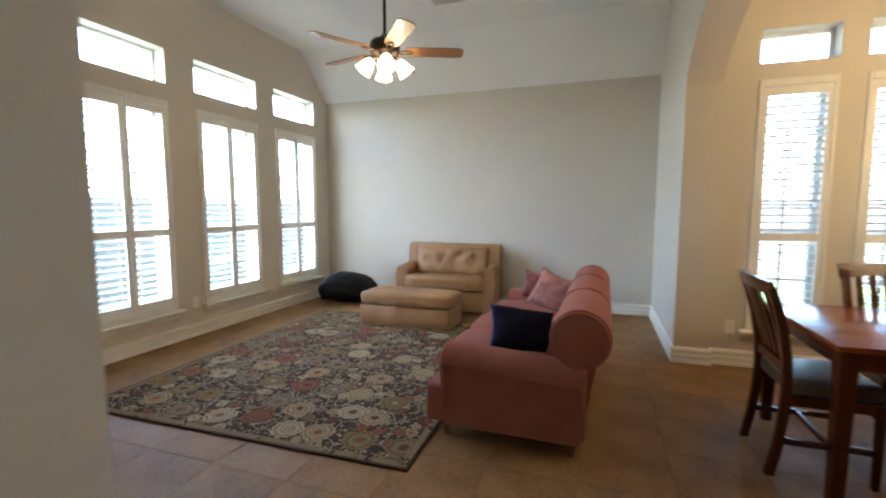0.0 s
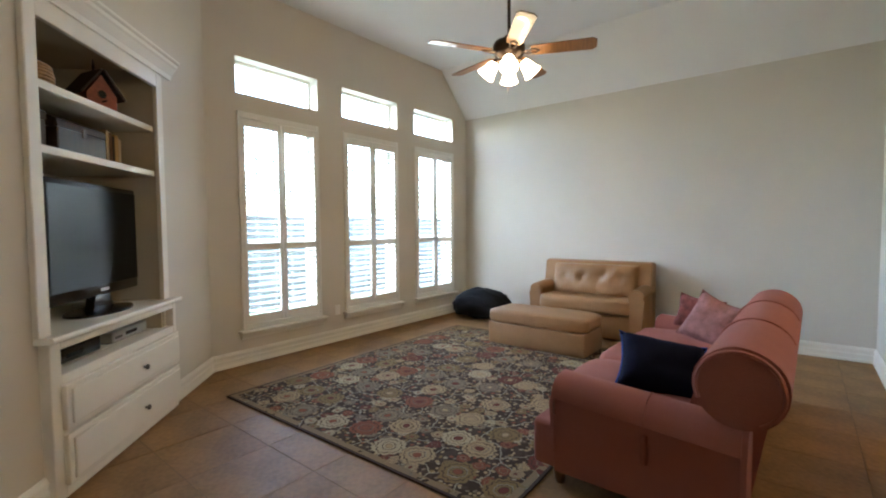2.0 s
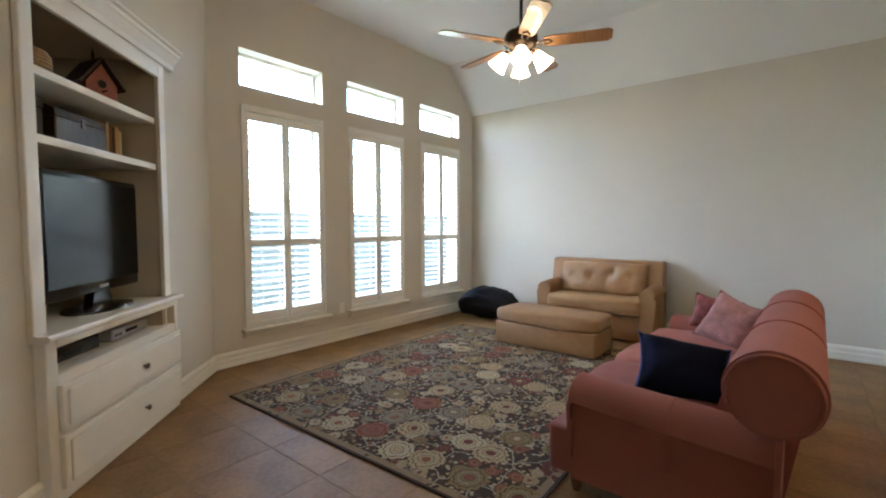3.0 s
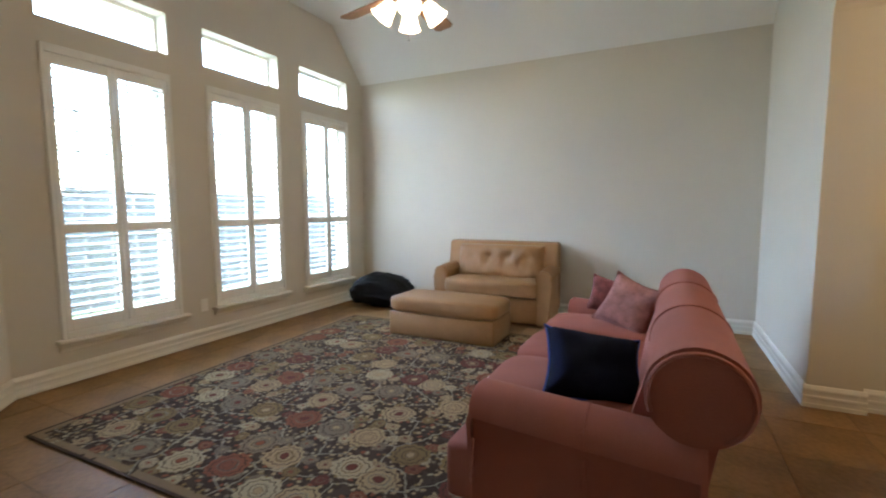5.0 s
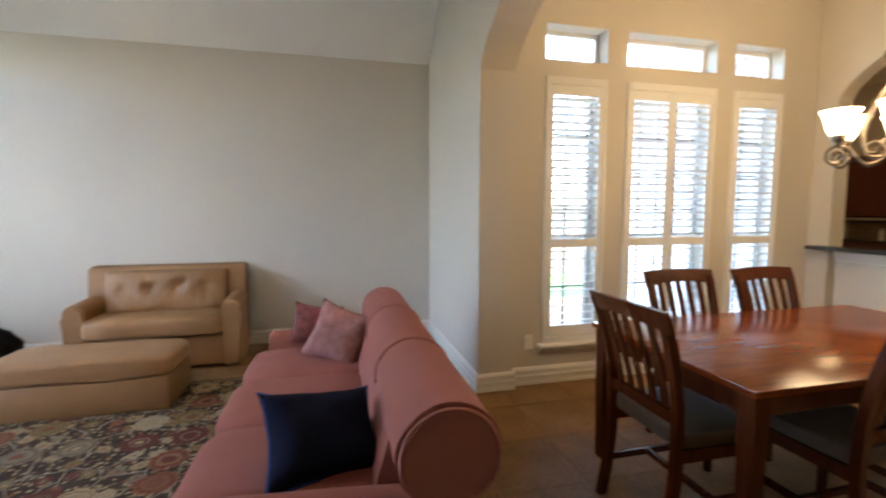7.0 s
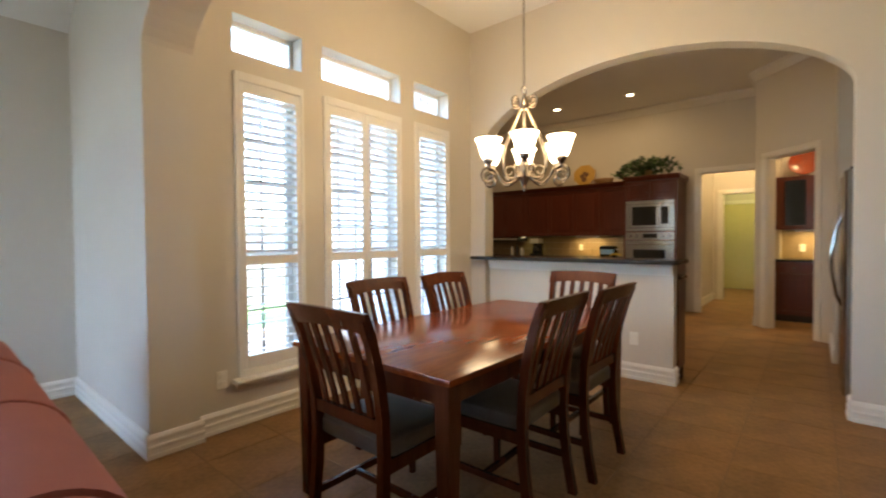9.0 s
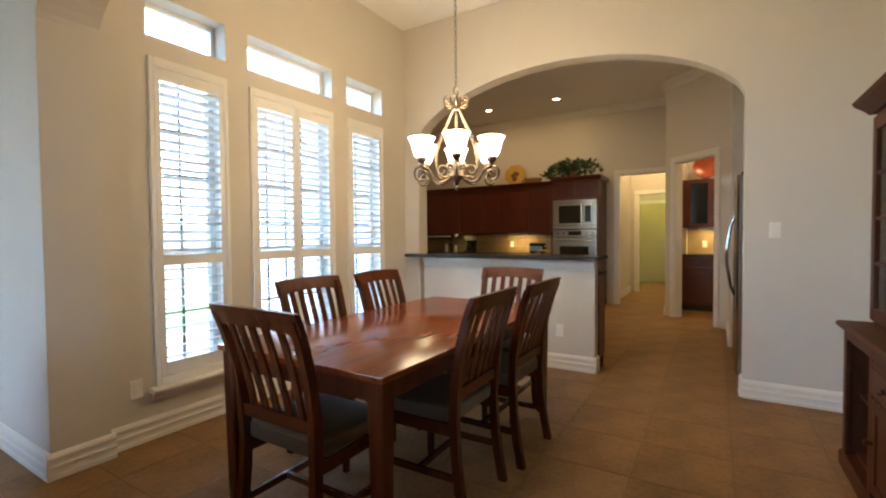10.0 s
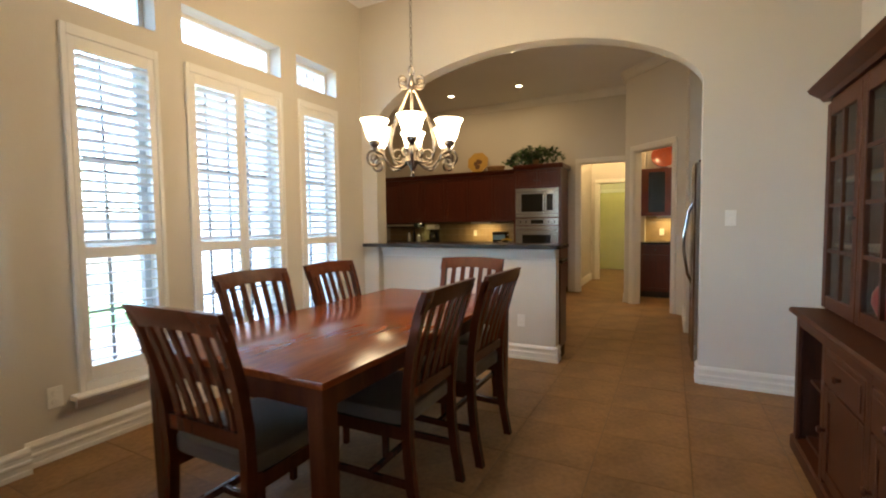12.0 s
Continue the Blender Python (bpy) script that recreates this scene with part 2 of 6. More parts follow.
tag_s(part("wall_north", wall_with_holes((PIER, XA), (-0.1, TOP), din_holes, YD, YD + T, "x"), M_WALL), "beige dining wall with three shuttered windows", "wall")
tag_s(part("wall_arch", arch_wall(-4.2, YD + T, -3.13, -0.13, 2.32, 0.54, TOP, XA, XA + 0.16), M_WALL), "beige wall with wide arch to the kitchen", "wall")
tag_s(part("wall_south", box(PIER, XA, SOUTH - 0.15, SOUTH, -0.1, TOP), M_WALL), "beige wall behind the hutch", "wall")
# diagonal wall with the niche: from the window wall to the hall wall
D0, D1 = Vector((XL, -2.17)), Vector((-2.73, HALL_Y))
DL = (D1 - D0).length
DANG = math.degrees(math.atan2((D1 - D0).y, (D1 - D0).x))
DIAG = pose(D0.x, D0.y, 0, 0, 0, DANG)       # local x along the wall, local y into the room
N0, N1 = 0.82, 1.96                          # niche along the wall
dg = part("wall_diagonal", wall_with_holes((-0.1, DL), (-0.1, TOP), [(N0, N1, -0.1, 2.42)], -0.12, 0.0, "x"), M_WALL, at=DIAG)
tag_s(dg, "beige diagonal corner wall round the built-in cabinet", "wall")
tag_s(part("wall_niche", box(N0 - 0.6, N1 + 0.5, -0.80, -0.70, -0.1, TOP), M_WALL, at=DIAG), "plain wall behind the built-in cabinet", "wall")
tag_s(part("wall_hall", box(-3.4, -1.06, HALL_Y - 0.15, HALL_Y, -0.1, TOP), M_WALL), "short beige wall beside the entry", "wall")
tag_s(part("wall_foyer_west", box(-1.21, -1.06, -7.0, HALL_Y - 0.15, -0.1, TOP), M_WALL), "plain beige foyer wall", "wall")
tag_s(part("wall_foyer_south", box(-1.21, XR, -7.15, -7.0, -0.1, TOP), M_WALL), "plain beige foyer wall", "wall")
tag_s(part("wall_foyer_east", box(XR, PIER, -7.15, ARCH_S - 2.4, -0.1, TOP), M_WALL), "plain beige foyer wall", "wall")

ceil = box(XL - T, 0.27, -7.2, YB + T, TOP, TOP + 0.1)
box(0.27, XA, -7.2, YD + T, TOP, TOP + 0.1, bm=ceil)
box(XA, 12.5, -7.2, 3.2, TOP, TOP + 0.1, bm=ceil)
tag_s(part("ceiling", ceil, M_CEIL), "white textured ceiling", "ceiling")
tag_s(part("ceiling_slope", prism([(1.15, TOP), (YB + 0.02, 2.93), (YB + 0.02, TOP)], XR - XL, "x", start=XL), M_CEIL), "white sloped ceiling above the back wall", "ceiling")

# kitchen shell
KN = 2.75
tag_s(part("wall_kitchen_back", wall_with_holes((-2.40, KN), (-0.1, TOP), [(-2.22, -1.46, -0.1, 2.32)], XK, XK + 0.12, "y"), M_WALL), "beige kitchen wall with a doorway", "wall")
tag_s(part("wall_kitchen_north", box(XA, XK + 0.12, KN, KN + 0.15, -0.1, TOP), M_WALL), "beige kitchen wall", "wall")
tag_s(part("wall_kitchen_west", box(XA, XA + 0.16, YD + T, KN, -0.1, TOP), M_WALL), "beige kitchen wall", "wall")
tag_s(part("wall_kitchen_stub", box(6.87, XK, -2.40, -2.28, -0.1, TOP), M_WALL), "short beige wall beside the doorway", "wall")
A0 = Vector((6.87, -2.28))
ANGW = pose(A0.x, A0.y, 0, 0, 0, -135)     # local x along the wall, the kitchen on local -y
tag_s(part("wall_kitchen_angle", wall_with_holes((0.0, 1.15), (-0.1, TOP), [(0.20, 0.92, -0.1, 2.32)], 0.0, 0.12, "x"), M_WALL, at=ANGW), "beige angled wall with the pantry doorway", "wall")
tag_s(part("wall_kitchen_south", box(5.05, 6.06, -3.21, -3.09, -0.1, TOP), M_WALL), "beige wall beside the refrigerator", "wall")
tag_s(part("wall_fridge", box(XA, 6.2, -4.2, -4.05, -0.1, TOP), M_WALL), "beige wall behind the refrigerator", "wall")
tag_s(part("wall_fridge_side", box(5.05, 5.17, -4.05, -3.21, -0.1, TOP), M_WALL), "beige wall beside the refrigerator", "wall")
# pantry and back hall
tag_s(part("wall_pantry", box(6.2, 9.4, -4.2, -4.05, -0.1, TOP), M_WALL), "beige pantry wall", "wall")
tag_s(part("wall_pantry_east", box(8.10, 8.22, -4.05, -2.525, -0.1, TOP), M_WALL), "beige pantry wall", "wall")
tag_s(part("wall_hall_south", box(XK + 0.12, 12.2, -2.52, -2.40, -0.1, TOP), M_WALL), "beige back hall wall", "wall")
tag_s(part("wall_hall_north", box(XK + 0.12, 9.82, -1.34, -1.22, -0.1, TOP), M_WALL), "beige back hall wall", "wall")
tag_s(part("wall_hall_mid", wall_with_holes((-2.40, -1.34), (-0.1, TOP), [(-2.34, -1.50, -0.1, 2.12)], 9.7, 9.82, "y"), M_WALL), "beige back hall wall with a cased opening", "wall")
tag_s(part("wall_hall_far", box(9.82, 12.2, -1.07, -0.95, -0.1, TOP), M_WALL), "beige back hall wall", "wall")
tag_s(part("wall_hall_end", box(12.1, 12.2, -2.40, -0.95, -0.1, TOP), M_WALL), "pale back hall wall behind the door", "wall")

# ---- baseboards ----
BASE = [(0, 0), (0.022, 0), (0.022, 0.022), (0.018, 0.03), (0.018, 0.055), (0.021, 0.06), (0.021, 0.072), (0.016, 0.08), (0.016, 0.1), (0.019, 0.105), (0.019, 0.118), (0.008, 0.138), (0, 0.14)]


def baseboard(p, q, name="baseboard"):
    """Runs from p to q with the room to its right-hand side."""
    p, q = Vector(p), Vector(q)
    d = q - p
    ang = math.degrees(math.atan2(d.y, d.x))
    bm = prism([(-a, b) for a, b in BASE], d.length, "x")
    tag_s(part(name, bm, M_TRIM, at=pose(p.x, p.y, 0, 0, 0, ang)), "cream stepped wooden baseboard", "baseboard")


baseboard((XL, -2.17), (XL, YB))
baseboard((XL, YB), (XR, YB))
baseboard((XR, YB), (XR, -0.0))
baseboard((XR - 0.02, 0), (PIER + 0.02, 0))
baseboard((PIER, 0), (PIER, YD))
baseboard((PIER, YD), (XA, YD))
baseboard((XA, -3.13), (XA, SOUTH))
baseboard((XA + 0.16, -3.13), (XA, -3.13))
baseboard((XA, SOUTH), (PIER, SOUTH))
dv = (D1 - D0) / DL
baseboard(D0 + dv * N0, D0)
baseboard(D1, D0 + dv * N1)
baseboard((-1.06, HALL_Y), (-2.73, HALL_Y))
baseboard((XK + 0.12, -1.34), (9.7, -1.34))
baseboard((XK, -2.28), (6.87, -2.28))
baseboard((6.06, -3.09), (5.05, -3.09))
baseboard((9.82, -1.07), (12.1, -1.07))

# crown moulding in the kitchen
CROWN = [(0, 0), (-0.02, 0.0), (-0.035, 0.03), (-0.08, 0.085), (-0.09, 0.12), (0, 0.12)]
for p, q in (((XK, KN), (XK, -2.28)), ((XK, -2.28), (6.87, -2.28)), ((6.87, -2.28), (6.06, -3.09)), ((6.06, -3.09), (5.05, -3.09))):
    p, q = Vector(p), Vector(q)
    d = q - p
    tag_s(part("trim", prism(CROWN, d.length, "x"), M_TRIM, at=pose(p.x, p.y, TOP - 0.125, 0, 0, math.degrees(math.atan2(d.y, d.x)))), "cream crown moulding", "trim")


def casing(at, w, h, name="trim", side=0.09):
    """Door casing round an opening: local x along the wall from 0 to w, the room on local -y."""
    t = thing(name, "cream door casing", "trim", at, kind="structure")
    prof = lambda: [(-side, 0), (-side, -0.022), (-0.02, -0.016), (0, -0.012), (0, 0)]
    part("jamb", prism(prof(), h, "z"), M_TRIM, t)
    part("jamb", shift(prism(prof(), h, "z"), Matrix.Translation((w, 0, 0)) @ Matrix.Scale(-1, 4, (1, 0, 0))), M_TRIM, t)
    part("head", box(-side, w + side, -0.022, 0, h, h + side, 0.004), M_TRIM, t)
    part("lining", box(0, 0.012, 0.001, 0.118, 0, h - 0.012), M_TRIM, t)
    part("lining", box(w - 0.012, w, 0.001, 0.118, 0, h - 0.012), M_TRIM, t)
    part("lining", box(0, w, 0.001, 0.118, h - 0.012, h), M_TRIM, t)
    return t


casing(pose(XK, -1.46, 0, 0, 0, -90), 0.76, 2.32, side=0.08)
casing(pose(9.7, -1.50, 0, 0, 0, -90), 0.84, 2.12, side=0.08)
casing(ANGW @ Matrix.Translation((0.20, 0, 0)), 0.72, 2.32, side=0.08)


# ---- windows ----
def louver_mesh(length, tilt):
    bm = bmesh.new()
    prof = [(0.031 * math.cos(a), 0.0055 * math.sin(a)) for a in (2 * math.pi * i / 10 for i in range(10))]
    prism(prof, length, "x", bm, -length / 2)
    shift(bm, Matrix.Rotation(radians(tilt), 4, 'X'))
    return mesh_of(bm, "louver", M_SHUT, True)


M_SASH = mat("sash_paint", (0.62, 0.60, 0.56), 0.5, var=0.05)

# far darker than the sash: the backlit look is put into the colour
M_MUNTIN = mat("muntin_silhouette", (0.20, 0.19, 0.18), 0.5, var=0.05)


def window(name, w, at, panels, tilt, tr0, tr1, label):
    """A window with plantation shutters: local x along the wall, y into the room, z from the floor; the casing spans w.
    tilt: of the lower and of the upper louvers."""
    t = thing(name, label, "window", at, kind="structure")
    h = w / 2
    z0, z1, mid = SILL, HEAD, 1.12
    fw = 0.028
    fr = box(-h, -h + fw, -0.03, 0.020, z0, z1, 0.004)
    box(h - fw, h, -0.03, 0.020, z0, z1, 0.004, bm=fr)
    box(-h + fw, h - fw, -0.03, 0.020, z1 - 0.06, z1, 0.004, bm=fr)
    box(-h + fw, h - fw, -0.03, 0.020, z0, z0 + 0.05, 0.004, bm=fr)
    part("shutter_frame", fr, M_SHUT, t)
    sill = prism([(-0.02, z0 - 0.03), (0.07, z0 - 0.03), (0.078, z0 - 0.02), (0.078, z0 - 0.008), (0.07, z0), (-0.02, z0)], w + 0.08, "x", start=-h - 0.04)
    prism([(0, z0 - 0.085), (0.018, z0 - 0.085), (0.022, z0 - 0.06), (0.03, z0 - 0.05), (0.03, z0 - 0.0305), (0, z0 - 0.0305)], w + 0.04, "x", sill, -h - 0.02)
    part("window_sill", sill, M_TRIM, t)
    # sash behind
    s = 0.04
    sash = box(-h + 0.03, -h + 0.03 + s, -0.17, -0.12, z0 + 0.04, z1 - 0.03)
    box(h - 0.03 - s, h - 0.03, -0.17, -0.12, z0 + 0.04, z1 - 0.03, bm=sash)
    for z in (z0 + 0.04, mid + 0.02, z1 - 0.03 - s):
        box(-h + 0.03 + s, h - 0.03 - s, -0.17, -0.12, z, z + s, bm=sash)
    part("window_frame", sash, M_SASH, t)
    g = bmesh.new()
    cols = 4 if panels == 2 else 2
    for k in range(1, cols):
        x = -h + 0.07 + (w - 0.14) * k / cols
        box(x - 0.008, x + 0.008, -0.152, -0.138, z0 + 0.08, mid + 0.02, bm=g)
        box(x - 0.008, x + 0.008, -0.152, -0.138, mid + 0.06, z1 - 0.07, bm=g)
    for z in (0.75, 1.385, 1.69, 1.99):
        box(-h + 0.07, h - 0.07, -0.151, -0.139, z - 0.008, z + 0.008, bm=g)
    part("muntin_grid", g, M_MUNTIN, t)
    for za, zb in ((z0 + 0.08, mid + 0.02), (mid + 0.06, z1 - 0.07)):
        p = part("pane", box(-h + 0.07, h - 0.07, -0.147, -0.143, za, zb), M_GLASS, t)
        p.visible_shadow = False
    # shutter panels
    inner = w - 2 * fw
    pw = inner / panels
    sw = 0.038
    for k in range(panels):
        xa = -h + fw + k * pw + 0.002
        xb = xa + pw - 0.004
        za, zb = z0 + 0.052, z1 - 0.062
        fr = box(xa, xa + sw, -0.014, 0.014, za, zb, 0.003)
        box(xb - sw, xb, -0.014, 0.014, za, zb, 0.003, bm=fr)
        for a, b in ((za, za + 0.085), (mid - 0.033, mid + 0.033), (zb - 0.073, zb)):
            box(xa + sw, xb - sw, -0.0135, 0.0135, a, b, 0.002, bm=fr)
        pan = part("shutter_panel", fr, M_SHUT, t)
        for a, b, turn in ((za + 0.085, mid - 0.033, tilt[0]), (mid + 0.033, zb - 0.073, tilt[1])):
            me = louver_mesh(xb - xa - 2 * sw - 0.004, turn)
            n = int((b - a) / 0.0575)
            for i in range(n):
                lv = new("louver", me)
                lv.parent = pan
                lv.location = ((xa + xb) / 2, 0, a + (b - a) * (i + 0.5) / n)
    # transom
    fr = box(-h, -h + 0.03, -0.17, -0.13, tr0, tr1)
    box(h - 0.03, h, -0.17, -0.13, tr0, tr1, bm=fr)
    box(-h + 0.03, h - 0.03, -0.17, -0.13, tr0, tr0 + 0.03, bm=fr)
    box(-h + 0.03, h - 0.03, -0.17, -0.13, tr1 - 0.03, tr1, bm=fr)
    part("transom_frame", fr, M_TRIM, t)
    p = part("pane", box(-h + 0.03, h - 0.03, -0.152, -0.148, tr0 + 0.03, tr1 - 0.03), M_GLASS, t)
    p.visible_shadow = False


for i, (a, b) in enumerate(LIV_WIN):
    window("window_%d" % (i + 1), b - a, pose(XL, (a + b) / 2, 0, 0, 0, -90), 2, (-18, -18), TR0, TR1, "tall window with open white plantation shutters and transom")
for i, (a, b) in enumerate(DIN_WIN):
    window("window_%d" % (i + 4), b - a, pose((a + b) / 2, YD, 0, 0, 0, 180), 2 if i == 1 else 1, (5, 17), TR0 - 0.04, TR1 - 0.115, "tall dining window with tilted white plantation shutters and transom")


# ---- floor tiles ----
TILE, TX0, TY0 = 0.458, -2.93, -2.58
rest = bmesh.new()
tile_me = mesh_of(box(-TILE / 2 + 0.0022, TILE / 2 - 0.0022, -TILE / 2 + 0.0022, TILE / 2 - 0.0022, -0.008, 0.0, 0.001), "tile", M_TILE)
_rnd = random.Random(5)
for i in range(-4, 34):
    for j in range(-10, 12):
        cx, cy = TX0 + (i + 0.5) * TILE, TY0 + (j + 0.5) * TILE
        if not (-4.62 < cx < 12.2 and -4.7 < cy < 1.9):
            continue
        if cx > PIER and cy > YD + 0.2 and cx < XA:
            continue
        if cx < 5.6 and (cy > -4.2):
            if cx > 3.6 and cy > 0.3:
                continue
            o = new("tile", tile_me)
            o.parent = FLOOR
            o.matrix_basis = pose(cx, cy, _rnd.uniform(-0.0006, 0.0006))
        else:
            box(cx - TILE / 2 + 0.003, cx + TILE / 2 - 0.003, cy - TILE / 2 + 0.003, cy + TILE / 2 - 0.003, -0.008, 0.0, bm=rest)
part("far_tiles", rest, M_TILE, FLOOR, kind="stuff")


# ---- rug ----
def rug_material():
    m = bpy.data.materials.new("rug_pile")
    m.use_nodes = True
    nt = m.node_tree
    b = nt.nodes["Principled BSDF"]
    b.inputs["Roughness"].default_value = 0.95
    b.inputs["Specular IOR Level"].default_value = 0.2
    N, L = nt.nodes.new, nt.links.new
    tc = N("ShaderNodeTexCoord")
    nz = N("ShaderNodeTexNoise")
    nz.inputs["Scale"].default_value = 14
    nz.inputs["Detail"].default_value = 2
    L(tc.outputs["Object"], nz.inputs["Vector"])
    warp = N("ShaderNodeVectorMath")
    warp.operation = 'MULTIPLY_ADD'
    L(nz.outputs["Color"], warp.inputs[0])
    warp.inputs[1].default_value = (0.045, 0.045, 0)
    L(tc.outputs["Object"], warp.inputs[2])

    def voro(scale, rand):
        v = N("ShaderNodeTexVoronoi")
        v.voronoi_dimensions = '2D'
        v.inputs["Scale"].default_value = scale
        v.inputs["Randomness"].default_value = rand
        L(warp.outputs[0], v.inputs["Vector"])
        return v

    def ramp(src, stops, mode='CONSTANT'):
        r = N("ShaderNodeValToRGB")
        r.color_ramp.interpolation = mode
        els = r.color_ramp.elements
        while len(els) < len(stops):
            els.new(0.5)
        for e, (p, c) in zip(els, stops):
            e.position, e.color = p, (*c, 1)
        L(src, r.inputs[0])
        return r.outputs[0]

    def mix(fac, a, c):
        x = N("ShaderNodeMix")
        x.data_type = 'RGBA'
        L(fac, x.inputs[0])
        L(a, x.inputs[6])
        L(c, x.inputs[7])
        return x.outputs[2]

    def math2(op, a, bb):
        x = N("ShaderNodeMath")
        x.operation = op
        for k, s in enumerate((a, bb)):
            if isinstance(s, (int, float)):
                x.inputs[k].default_value = s
            else:
                L(s, x.inputs[k])
        return x.outputs[0]
    DARK, DARK2 = (0.046, 0.029, 0.019), (0.064, 0.042, 0.028)
    CREAM, GREY, OLIVE, RUST, RED = (0.34, 0.245, 0.13), (0.19, 0.145, 0.092), (0.20, 0.135, 0.055), (0.21, 0.07, 0.035), (0.125, 0.036, 0.024)
    # small leaves and vines
    vs = voro(27, 0.95)
    sep = N("ShaderNodeSeparateColor")
    L(vs.outputs["Color"], sep.inputs[0])
    leafcol = ramp(sep.outputs[0], [(0.0, CREAM), (0.34, (0.33, 0.27, 0.17)), (0.55, GREY), (0.72, OLIVE), (0.86, RUST)])
    leafmask = math2('LESS_THAN', vs.outputs["Distance"], 0.30)
    show = math2('MULTIPLY', leafmask, math2('GREATER_THAN', sep.outputs[1], 0.22))
    base = mix(show, ramp(nz.outputs["Fac"], [(0.0, DARK), (0.52, DARK2)]), leafcol)
    ve = N("ShaderNodeTexVoronoi")
    ve.voronoi_dimensions = '2D'
    ve.feature = 'DISTANCE_TO_EDGE'
    ve.inputs["Scale"].default_value = 5.2
    L(warp.outputs[0], ve.inputs["Vector"])
    vine = math2('LESS_THAN', ve.outputs["Distance"], 0.018)
    vinecol = N("ShaderNodeRGB")
    vinecol.outputs[0].default_value = (0.30, 0.26, 0.18, 1)
    base = mix(vine, base, vinecol.outputs[0])
    # flowers of two sizes: petal edge, ring, heart
    for scale, rand, size, keep in ((8.2, 0.75, 0.33, 0.30), (3.7, 0.45, 0.37, 0.14)):
        v = voro(scale, rand)
        sp = N("ShaderNodeSeparateColor")
        L(v.outputs["Color"], sp.inputs[0])
        sub = N("ShaderNodeVectorMath")
        sub.operation = 'SUBTRACT'
        L(warp.outputs[0], sub.inputs[0])
        sc = N("ShaderNodeVectorMath")
        sc.operation = 'SCALE'
        L(v.outputs["Position"], sc.inputs[0])
        sc.inputs[3].default_value = 1.0
        L(sc.outputs[0], sub.inputs[1])
        sx = N("ShaderNodeSeparateXYZ")
        L(sub.outputs[0], sx.inputs[0])
        ang = math2('ARCTAN2', sx.outputs[1], sx.outputs[0])
        pet = math2('MULTIPLY', math2('SINE', math2('MULTIPLY', ang, 13.0), 0.0), 0.06)
        d = math2('DIVIDE', math2('MULTIPLY', v.outputs["Distance"], math2('ADD', 1.0, pet)), size)
        col1 = ramp(sp.outputs[0], [(0.0, CREAM), (0.26, OLIVE), (0.45, GREY), (0.62, RUST), (0.78, (0.38, 0.31, 0.19)), (0.9, RED)])
        col2 = ramp(sp.outputs[1], [(0.0, OLIVE), (0.25, (0.30, 0.25, 0.16)), (0.5, CREAM), (0.75, (0.20, 0.13, 0.08))])
        col3 = ramp(sp.outputs[2], [(0.0, RED), (0.35, RUST), (0.7, CREAM)])
        dk = N("ShaderNodeRGB")
        dk.outputs[0].default_value = (*DARK, 1)
        fl = mix(math2('LESS_THAN', d, 0.80), col1, dk.outputs[0])
        fl = mix(math2('LESS_THAN', d, 0.74), fl, col1)
        fl = mix(math2('LESS_THAN', d, 0.52), fl, col2)
        fl = mix(math2('LESS_THAN', d, 0.46), fl, dk.outputs[0])
        fl = mix(math2('LESS_THAN', d, 0.42), fl, col1)
        fl = mix(math2('LESS_THAN', d, 0.27), fl, dk.outputs[0])
        fl = mix(math2('LESS_THAN', d, 0.24), fl, col3)
        mask = math2('MULTIPLY', math2('LESS_THAN', d, 1.0), math2('GREATER_THAN', sp.outputs[1], keep))
        base = mix(mask, base, fl)
    # border band
    so = N("ShaderNodeSeparateXYZ")
    L(tc.outputs["Object"], so.inputs[0])
    ex = math2('SUBTRACT', RUG_W / 2, math2('ABSOLUTE', so.outputs[0], 0))
    ey = math2('SUBTRACT', RUG_L / 2, math2('ABSOLUTE', so.outputs[1], 0))
    e = math2('MINIMUM', ex, ey)
    tan = N("ShaderNodeRGB")
    tan.outputs[0].default_value = (0.225, 0.155, 0.085, 1)
    base = mix(math2('MULTIPLY', math2('LESS_THAN', e, 0.06), math2('GREATER_THAN', nz.outputs["Fac"], 0.42)), base, tan.outputs[0])
    edge = N("ShaderNodeRGB")
    edge.outputs[0].default_value = (0.055, 0.036, 0.028, 1)
    base = mix(math2('LESS_THAN', e, 0.018), base, edge.outputs[0])
    fine = N("ShaderNodeTexNoise")
    fine.inputs["Scale"].default_value = 220
    L(tc.outputs["Object"], fine.inputs["Vector"])
    hv = N("ShaderNodeHueSaturation")
    L(base, hv.inputs["Color"])
    vr = N("ShaderNodeMapRange")
    vr.inputs[3].default_value, vr.inputs[4].default_value = 0.7, 1.25
    L(fine.outputs["Fac"], vr.inputs[0])
    L(vr.outputs[0], hv.inputs["Value"])
    L(hv.outputs[0], b.inputs["Base Color"])
    bp = N("ShaderNodeBump")
    bp.inputs["Strength"].default_value = 0.5
    bp.inputs["Distance"].default_value = 0.004
    L(fine.outputs["Fac"], bp.inputs["Height"])
    L(bp.outputs[0], b.inputs["Normal"])
    return m


